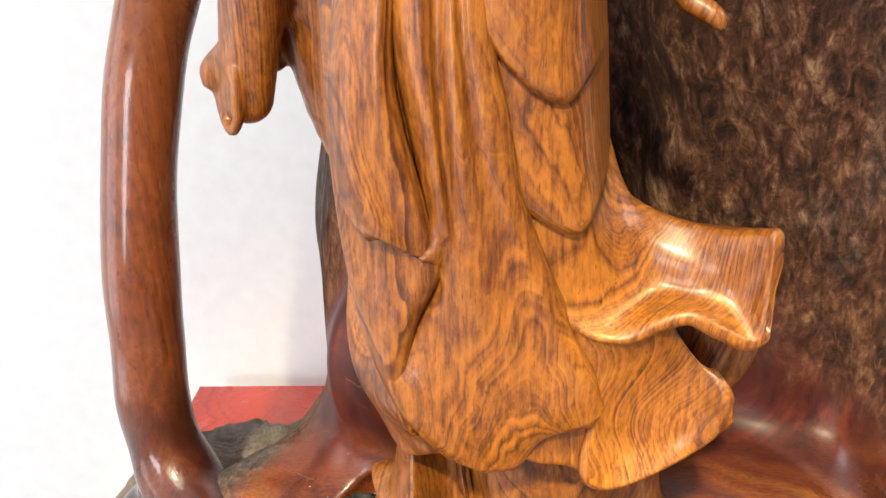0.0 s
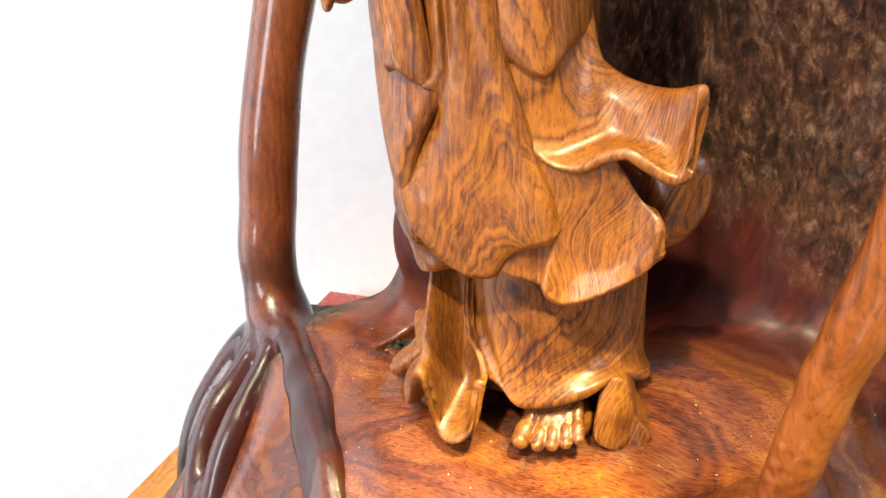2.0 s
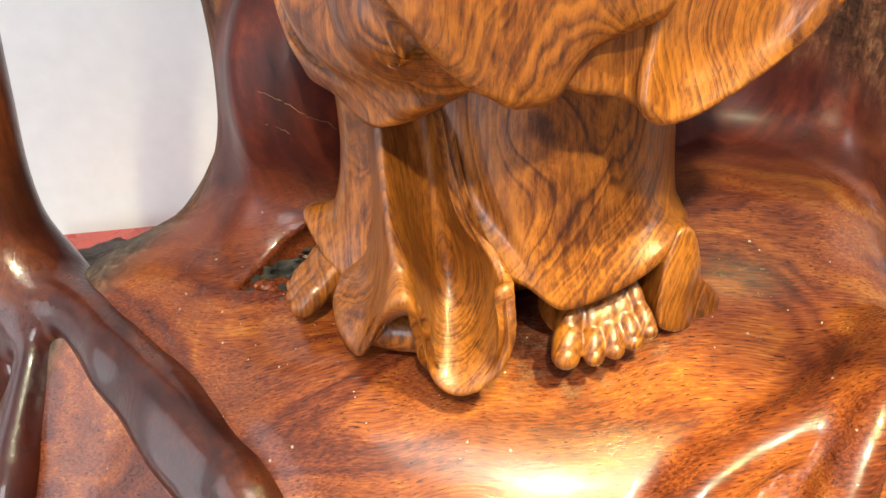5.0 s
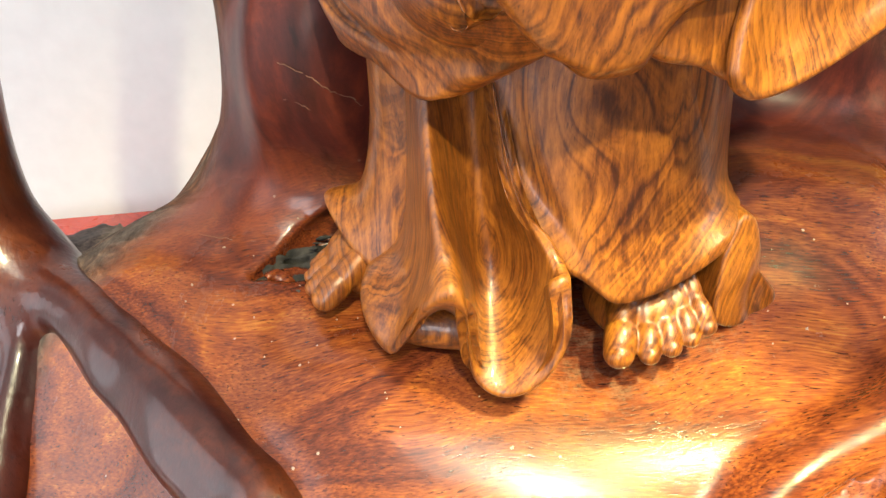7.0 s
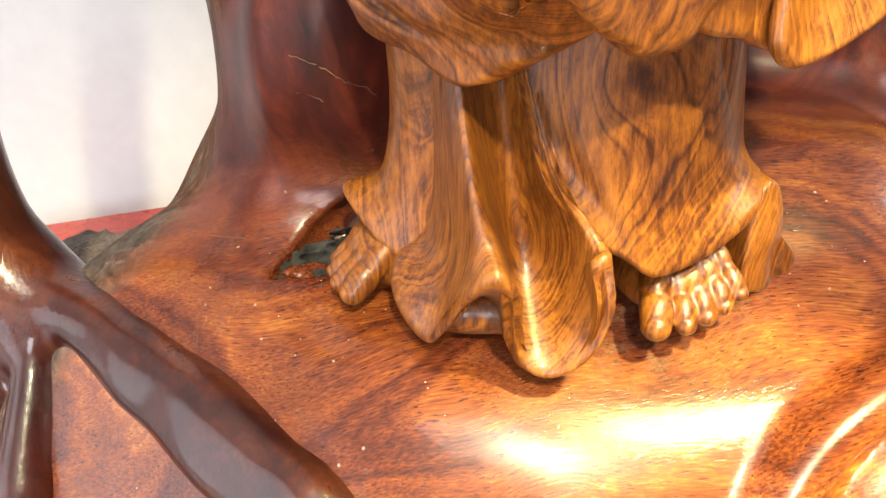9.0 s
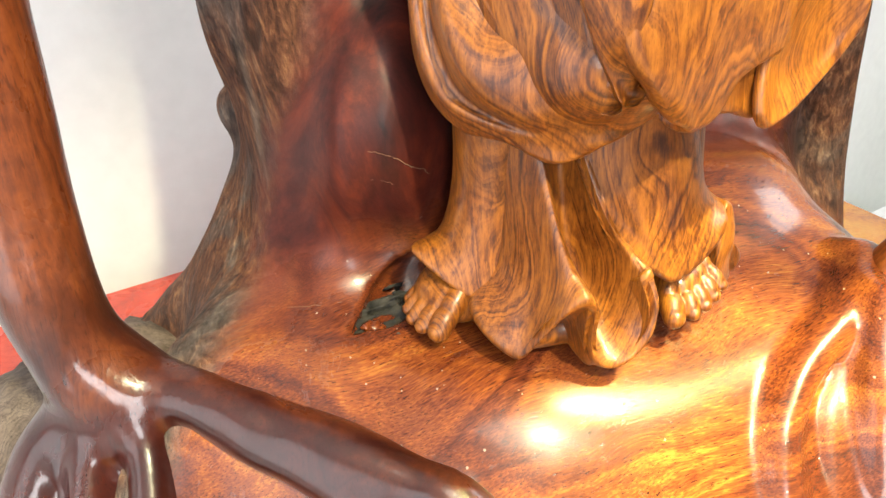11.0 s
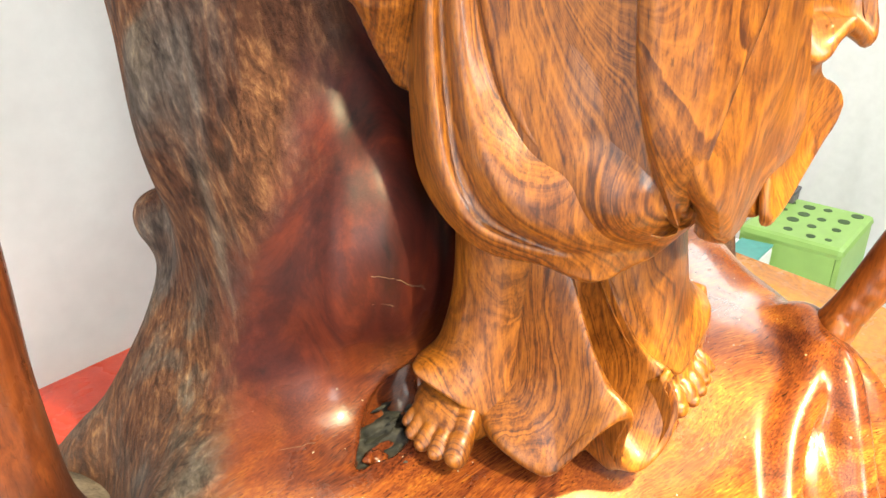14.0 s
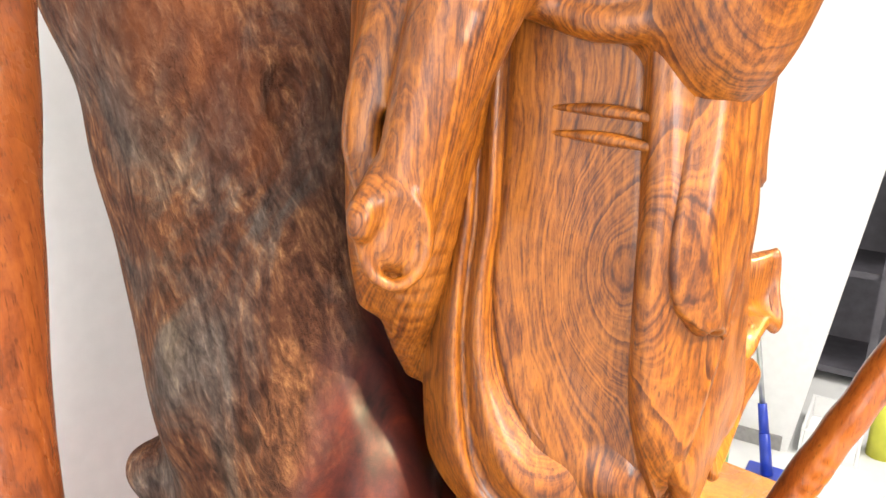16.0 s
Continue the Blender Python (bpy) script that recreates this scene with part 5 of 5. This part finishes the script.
def crag_block(step=0.004):
    b = Block((-0.40, 0.44, 0.745), (0.0, 0.90, 0.96), step)
    b.add(egg((-0.238, 0.58, 0.81), (0.066, 0.09, 0.075), (0, 20, 15)), 0.02)
    b.add(egg((-0.25, 0.525, 0.78), (0.045, 0.06, 0.06)), 0.02)
    b.add(egg((-0.19, 0.645, 0.815), (0.10, 0.075, 0.055)), 0.03)
    b.add(egg((-0.10, 0.69, 0.79), (0.10, 0.07, 0.05)), 0.03)
    ripple(b, 0.0010, (70, 70, 90), 11)
    ripple(b, 0.0008, (170, 170, 240), 12)
    b.d = np.maximum(b.d, (0.752 - b.axes[2])[None, None, :]).astype(np.float32)
    return b


# ---- end of forms ----
def box_mesh(name, lo, hi, mat, parent=None, label="", bevel=0.0):
    bm = bmesh.new()
    bmesh.ops.create_cube(bm, size=1)
    for v in bm.verts:
        v.co = Vector([(a + b) / 2 + c * (b - a) for a, b, c in zip(lo, hi, v.co)])
    if bevel:
        bmesh.ops.bevel(bm, geom=bm.edges[:], offset=bevel, segments=2, affect="EDGES", profile=0.5)
    data = bpy.data.meshes.new(name)
    bm.to_mesh(data)
    bm.free()
    data.materials.append(mat)
    ob = new(name, data)
    ob.parent = parent
    if label:
        ob["label"] = label
    return ob


def plate(name, outline, lo, hi, axis, mat, parent=None, label=""):
    """A flat board: an outline in the two other axes, thick from lo to hi along the axis."""
    bm = bmesh.new()
    u, v = [i for i in range(3) if i != axis]
    rows = []
    for d in (lo, hi):
        ring = []
        for p in outline:
            c = [0, 0, 0]
            c[u], c[v], c[axis] = p[0], p[1], d
            ring.append(bm.verts.new(c))
        rows.append(ring)
    bm.faces.new(rows[0])
    bm.faces.new(rows[1][::-1])
    n = len(outline)
    for i in range(n):
        bm.faces.new((rows[0][i], rows[1][i], rows[1][(i + 1) % n], rows[0][(i + 1) % n]))
    bmesh.ops.recalc_face_normals(bm, faces=bm.faces[:])
    data = bpy.data.meshes.new(name)
    bm.to_mesh(data)
    bm.free()
    data.materials.append(mat)
    ob = new(name, data)
    ob.parent = parent
    if label:
        ob["label"] = label
    return ob


def rod(name, a, b, r0, r1, mat, parent=None, label="", segments=20):
    bm = bmesh.new()
    a, b = Vector(a), Vector(b)
    bmesh.ops.create_cone(bm, cap_ends=True, segments=segments, radius1=r0, radius2=r1, depth=(b - a).length,
                          matrix=Matrix.Translation((a + b) / 2) @ (b - a).to_track_quat("Z", "Y").to_matrix().to_4x4())
    for f in bm.faces:
        f.smooth = len(f.verts) == 4
    data = bpy.data.meshes.new(name)
    bm.to_mesh(data)
    bm.free()
    data.materials.append(mat)
    ob = new(name, data)
    ob.parent = parent
    if label:
        ob["label"] = label
    return ob


# ---- room ----
tagged(box_mesh("floor", (-2.5, -2.6, -0.1), (4.2, 1.12, 0.0), floor_tile), "pale glossy tiled floor", "floor", kind="structure")
tagged(box_mesh("ceiling", (-2.5, -2.6, 2.8), (4.2, 1.12, 2.9), ceiling_paint), "plain white ceiling", "ceiling", kind="structure")
tagged(box_mesh("wall_north", (-2.5, 1.0, 0), (4.2, 1.12, 2.8), wall_paint), "white painted wall behind the table", "wall", kind="structure")
tagged(box_mesh("wall_west", (-2.62, -2.6, 0), (-2.5, 1.12, 2.8), wall_paint), "plain white wall", "wall", kind="structure")
# unseen walls, painted grey-beige so that less light bounces back
tagged(box_mesh("wall_east", (4.2, -2.6, 0), (4.32, 1.12, 2.8), far_paint), "unseen plain wall, grey-beige to cut bounced light", "wall", kind="structure")
tagged(box_mesh("wall_south", (-2.62, -2.72, 0), (4.32, -2.6, 2.8), far_paint), "unseen plain wall, grey-beige to cut bounced light", "wall", kind="structure")
tagged(plate("wall_stub", [(0.43, 0.0), (0.998, 0.0), (0.998, 2.798), (0.06, 2.798)], 2.29, 2.40, 0, wall_paint), "white wall end with a sloping edge", "wall", kind="structure")
tagged(box_mesh("baseboard", (2.277, 0.45, 0.0), (2.289, 0.996, 0.05), plain("baseboard_grey", (0.3, 0.29, 0.28), 0.5)), "grey skirting along the white wall", "skirting", kind="structure")

# ---- table ----
table = tagged(new("table"), "red lacquered wooden table carrying the root carving", "table")
plate("tabletop", [(-0.335, -0.02), (0.62, -0.02), (0.80, 0.945), (-0.335, 0.945)], 0.712, 0.75, 2, table_wood, table)
box_mesh("apron", (-0.28, 0.03, 0.62), (0.58, 0.06, 0.71), table_wood, table)
box_mesh("apron", (-0.28, 0.86, 0.62), (0.68, 0.89, 0.71), table_wood, table)
for lx, ly in ((-0.29, 0.03), (0.53, 0.03), (-0.29, 0.84), (0.66, 0.84)):
    box_mesh("leg", (lx, ly, 0.0), (lx + 0.06, ly + 0.06, 0.711), table_wood, table, bevel=0.004)

# ---- root carving ----
carving = tagged(new("root_carving"), "polished reddish root carving with an upright trunk behind the statue", "wood carving")
mass = carved_block().mesh()
skin("base", mass, root_skin, carving, "polished red-brown root base", lambda p: p[:, 2] < 1.0)
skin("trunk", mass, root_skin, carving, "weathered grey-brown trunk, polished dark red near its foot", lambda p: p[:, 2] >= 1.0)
limbs = root_block().mesh()
edge_line = lambda p: p[:, 2] - 0.004 * np.sin(90 * p[:, 0]) - 0.004 * np.sin(70 * p[:, 1])
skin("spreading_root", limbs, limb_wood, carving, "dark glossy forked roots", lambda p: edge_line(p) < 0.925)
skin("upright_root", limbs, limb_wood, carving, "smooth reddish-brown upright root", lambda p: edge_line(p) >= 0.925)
hollow = Block((-0.11, 0.40, 0.90), (0.0, 0.50, 0.99), 0.0016)
hollow.add(egg((-0.050, 0.455, 0.935), (0.036, 0.024, 0.014)), 0.004)
ripple(hollow, 0.0018, (420, 420, 420), 21)
skin("rotten_hollow", hollow, plain("rotten_wood", (0.022, 0.019, 0.015), 0.95, 0, 1.0, 160, 0.9), carving, "dark crumbled wood in a hollow")
splinter = Block((-0.09, 0.425, 0.925), (-0.045, 0.465, 0.965), 0.0009)
splinter.add(egg((-0.066, 0.445, 0.9435), (0.011, 0.0045, 0.0016), (12, -8, 20)), 0.001)
splinter.add(egg((-0.074, 0.447, 0.9440), (0.006, 0.005, 0.0030), (0, 20, 40)), 0.002)
ripple(splinter, 0.0004, (600, 600, 300), 23)
skin("splinter", splinter, root_skin, carving, "torn flake of wood at the hollow's edge")


def crack(points, r=0.00028):
    """A pale hairline in the polish: a thin ridge of raw fibre that wavers along the way."""
    rng = np.random.RandomState(int(1e4 * abs(points[0][0])))
    line = [Vector(p + rng.uniform(-0.0005, 0.0005, 3)) for p in spline(points, 6)]
    bm = bmesh.new()
    rings = []
    for k, p in enumerate(line):
        way = (line[min(k + 1, len(line) - 1)] - line[max(k - 1, 0)]).normalized()
        a = way.cross(Vector((0, 0, 1))).normalized()
        size = r * rng.uniform(0.5, 1.2) * (0.3 if k in (0, len(line) - 1) else 1)
        rings.append([bm.verts.new(p + (a * math.cos(t) + way.cross(a) * math.sin(t)) * size) for t in (0, 1.57, 3.14, 4.71)])
    for a, b in zip(rings, rings[1:]):
        for k in range(4):
            bm.faces.new((a[k], a[(k + 1) % 4], b[(k + 1) % 4], b[k]))
    data = bpy.data.meshes.new("crack")
    bm.to_mesh(data)
    bm.free()
    data.materials.append(raw_fibre)
    ob = tagged(new("crack", data), "thin pale crack")
    ob.parent = carving


raw_fibre = plain("raw_fibre", (0.13, 0.062, 0.034), 0.8, 0, 0.2, 200, 0.3)
crack([(-0.0666, 0.4510, 1.0496), (-0.057, 0.4450, 1.0466), (-0.0482, 0.4428, 1.0409), (-0.0413, 0.4433, 1.0359), (-0.0341, 0.4446, 1.0328), (-0.0288, 0.4463, 1.028)])
crack([(-0.0628, 0.4519, 1.0317), (-0.055, 0.4480, 1.0294), (-0.0472, 0.4466, 1.0242)], 0.00022)
crack([(-0.118, 0.4871, 0.9544), (-0.1018, 0.4738, 0.9548), (-0.0809, 0.4625, 0.9555)], 0.0003)
skin("rough_edge", crag_block(), rock_wood, carving, "rough grey unpolished root wood")
branch = Block((0.16, 0.06, 0.92), (0.30, 0.36, 1.5), 0.0024)
branch.add(tube([(0.1990, 0.300, 0.938, 0.016), (0.2007, 0.2945, 0.952, 0.0145), (0.2018, 0.283, 0.98, 0.0128), (0.2045, 0.2555, 1.05, 0.0128), (0.2072, 0.228, 1.12, 0.0132), (0.2102, 0.197, 1.2, 0.0138), (0.217, 0.14, 1.35, 0.0145), (0.220, 0.11, 1.43, 0.015)]), 0.004)
branch.add(egg((0.191, 0.288, 0.962), (0.007, 0.007, 0.009), (0, 30, 20)), 0.005)
for k in range(6):
    c = Vector((0.2015 + 0.0006 * k, 0.287 - 0.0055 * k, 0.966 + 0.0135 * k))
    branch.press([c + Vector((-0.014, -0.003, 0.007)), c + Vector((-0.008, -0.012, 0.001)), c + Vector((0.003, -0.014, -0.005)), c + Vector((0.011, -0.009, -0.009))], 0.0030 - 0.0003 * k, 0.0020)
ripple(branch, 0.0005, (60, 60, 40), 6)
skin("branch", branch, branch_wood, carving, "orange-brown slanting branch")

# ---- statue ----
tagged(skin("statue", statue_form(), statue_wood), "carved golden-brown wooden statue of a robed barefoot figure", "statue")


# ---- beyond the table ----
def green_stool():
    stool = tagged(new("plastic_stool"), "light green plastic stool with round holes in its seat", "stool")
    x0, x1, y0, y1, h = 1.575, 1.86, 0.545, 0.795, 0.43
    box_mesh("seat", (x0, y0, h - 0.03), (x1, y1, h), green_plastic, stool, bevel=0.014)
    rng = random.Random(4)
    for i in range(4):
        for j in range(4):
            r = rng.choice((0.008, 0.011, 0.015))
            cx, cy = x0 + 0.05 + 0.062 * i + rng.uniform(-0.012, 0.012), y0 + 0.045 + 0.053 * j + rng.uniform(-0.01, 0.01)
            # dark discs laid on the seat, coloured as the shade inside its openings
            rod("hole", (cx, cy, h - 0.004), (cx, cy, h + 0.0012), r, r, hole_shade, stool, "dark disc painted as the shade in a round opening", 18)
    for side, (a, b) in enumerate((((x0, y0), (x1, y0)), ((x0, y1), (x1, y1)))):
        y = a[1] + (0.004 if side == 0 else -0.016)
        plate("side_panel", [(x0 + 0.008, h - 0.018), (x0 - 0.004, 0.0), (x0 + 0.05, 0.0), (x0 + 0.055, 0.27), (x0 + 0.075, 0.30), (x1 - 0.075, 0.30), (x1 - 0.055, 0.27), (x1 - 0.05, 0.0), (x1 + 0.004, 0.0), (x1 - 0.008, h - 0.018)], y, y + 0.012, 1, green_plastic, stool)
    for x in (x0 + 0.004, x1 - 0.016):
        plate("end_panel", [(y0 + 0.017, h - 0.018), (y0 + 0.017, 0.0), (y0 + 0.055, 0.0), (y0 + 0.06, 0.26), (y0 + 0.08, 0.29), (y1 - 0.08, 0.29), (y1 - 0.06, 0.26), (y1 - 0.055, 0.0), (y1 - 0.017, 0.0), (y1 - 0.017, h - 0.018)], x, x + 0.012, 0, green_plastic, stool)
    return stool


green_stool()
mop = tagged(new("mop"), "mop with a grey metal pole and a blue plastic grip", "mop")
foot, top = Vector((2.01, 0.45, 0.03)), Vector((2.155, 0.597, 0.62))
at = lambda s: foot.lerp(top, s)
rod("pole", at(0.36), at(1.0), 0.0085, 0.0075, steel, mop)
rod("grip", at(0.22), at(0.37), 0.015, 0.0135, blue_plastic, mop)
rod("collar", at(0.02), at(0.225), 0.018, 0.016, blue_plastic, mop)
box_mesh("mop_head", (1.90, 0.40, 0.0), (2.10, 0.52, 0.035), blue_plastic, mop, bevel=0.008)

shelf = tagged(new("storage_shelf"), "dark grey storage shelf stacked with dull boxes", "shelf")
box_mesh("back_panel", (3.40, -1.2, 0.0), (3.42, 0.95, 2.0), shelf_grey, shelf)
for z in (0.04, 0.45, 0.85, 1.25, 1.65, 1.98):
    box_mesh("shelf_board", (3.0, -1.2, z), (3.398, 0.95, z + 0.025), shelf_grey, shelf)
for y in (-1.2, -0.48, 0.23, 0.93):
    box_mesh("shelf_post", (2.97, y, 0.0), (2.998, y + 0.03, 2.0), shelf_grey, shelf)
rng = random.Random(9)
for z in (0.475, 0.875, 1.275):
    y = -1.1
    while y < 0.7:
        w, d, t = rng.uniform(0.12, 0.3), rng.uniform(0.15, 0.3), rng.uniform(0.12, 0.3)
        if not any(abs(y + w / 2 - p) < w / 2 + 0.03 for p in (-0.465, 0.245)):
            tagged(box_mesh("box", (3.38 - d, y, z), (3.38, y + w, z + t), rng.choice((box_dull, shelf_grey, box_dull)), bevel=0.004), "dull card box on the storage shelf", "box", "boxes on the shelf")
        y += w + 0.03
bottle = tagged(new("bottle"), "yellow-green plastic bottle standing on the floor", "bottle")
rod("body", (2.45, 0.16, 0.0), (2.45, 0.16, 0.2), 0.045, 0.045, label_yellow, bottle)
rod("neck", (2.45, 0.16, 0.2), (2.45, 0.16, 0.24), 0.045, 0.014, label_yellow, bottle)
rod("cap", (2.45, 0.16, 0.24), (2.45, 0.16, 0.265), 0.016, 0.016, wall_paint, bottle, "white cap")

carton = tagged(new("carton"), "white carton with a teal flap beside the green stool", "box")
box_mesh("body", (1.40, 0.70, 0.0), (1.56, 0.90, 0.40), wall_paint, carton, bevel=0.004)
plate("flap", [(1.40, 0.70), (1.56, 0.70), (1.55, 0.775), (1.41, 0.775)], 0.4035, 0.408, 2, plain("teal_card", (0.10, 0.36, 0.33), 0.5), carton, "teal flap")
pad = tagged(new("scrub_brush"), "dark grey brush lying on the stool's seat", "brush")
box_mesh("back", (1.80, 0.735, 0.452), (1.855, 0.79, 0.466), shelf_grey, pad, bevel=0.004)
box_mesh("bristles", (1.803, 0.738, 0.4302), (1.852, 0.787, 0.4515), box_dull, pad)
tray = tagged(new("crate"), "white plastic crate standing on the floor", "crate")
box_mesh("bottom", (2.30, 0.22, 0.0), (2.62, 0.40, 0.01), wall_paint, tray)
for a, b in (((2.30, 0.22), (2.62, 0.23)), ((2.30, 0.39), (2.62, 0.40)), ((2.30, 0.231), (2.31, 0.389)), ((2.61, 0.231), (2.62, 0.389))):
    box_mesh("side", (*a, 0.0105), (*b, 0.09), wall_paint, tray, bevel=0.002)

# ---- crumbs lying on the base ----
rng = np.random.RandomState(31)
points = mass[0]
pick = points[(points[:, 0] > -0.12) & (points[:, 0] < 0.22) & (points[:, 1] > 0.30) & (points[:, 1] < 0.47) & (points[:, 2] > 0.925) & (points[:, 2] < 0.985)]
pick = pick[rng.choice(len(pick), 34, replace=False)]
verts, faces = [], []
for p in pick:
    size = rng.uniform(0.0003, 0.0009)
    turn = Euler(rng.uniform(0, 6.3, 3)).to_matrix()
    n = len(verts)
    for c in ((1, 0, 0), (-1, 0, 0), (0, 0.6, 0), (0, -0.6, 0), (0, 0, 0.5), (0, 0, -0.5)):
        verts.append(tuple(Vector(p) + turn @ Vector(c) * size * 1.4))
    faces += [(n + a, n + b, n + c) for a, b, c in ((0, 2, 4), (2, 1, 4), (1, 3, 4), (3, 0, 4), (2, 0, 5), (1, 2, 5), (3, 1, 5), (0, 3, 5))]
crumb_data = bpy.data.meshes.new("wood_crumbs")
crumb_data.from_pydata(verts, [], faces)
crumb_data.materials.append(plain("crumb", (0.32, 0.24, 0.16), 0.8))
tagged(new("wood_crumbs", crumb_data), "pale dust and wood crumbs scattered on the base", "crumbs", kind="stuff")
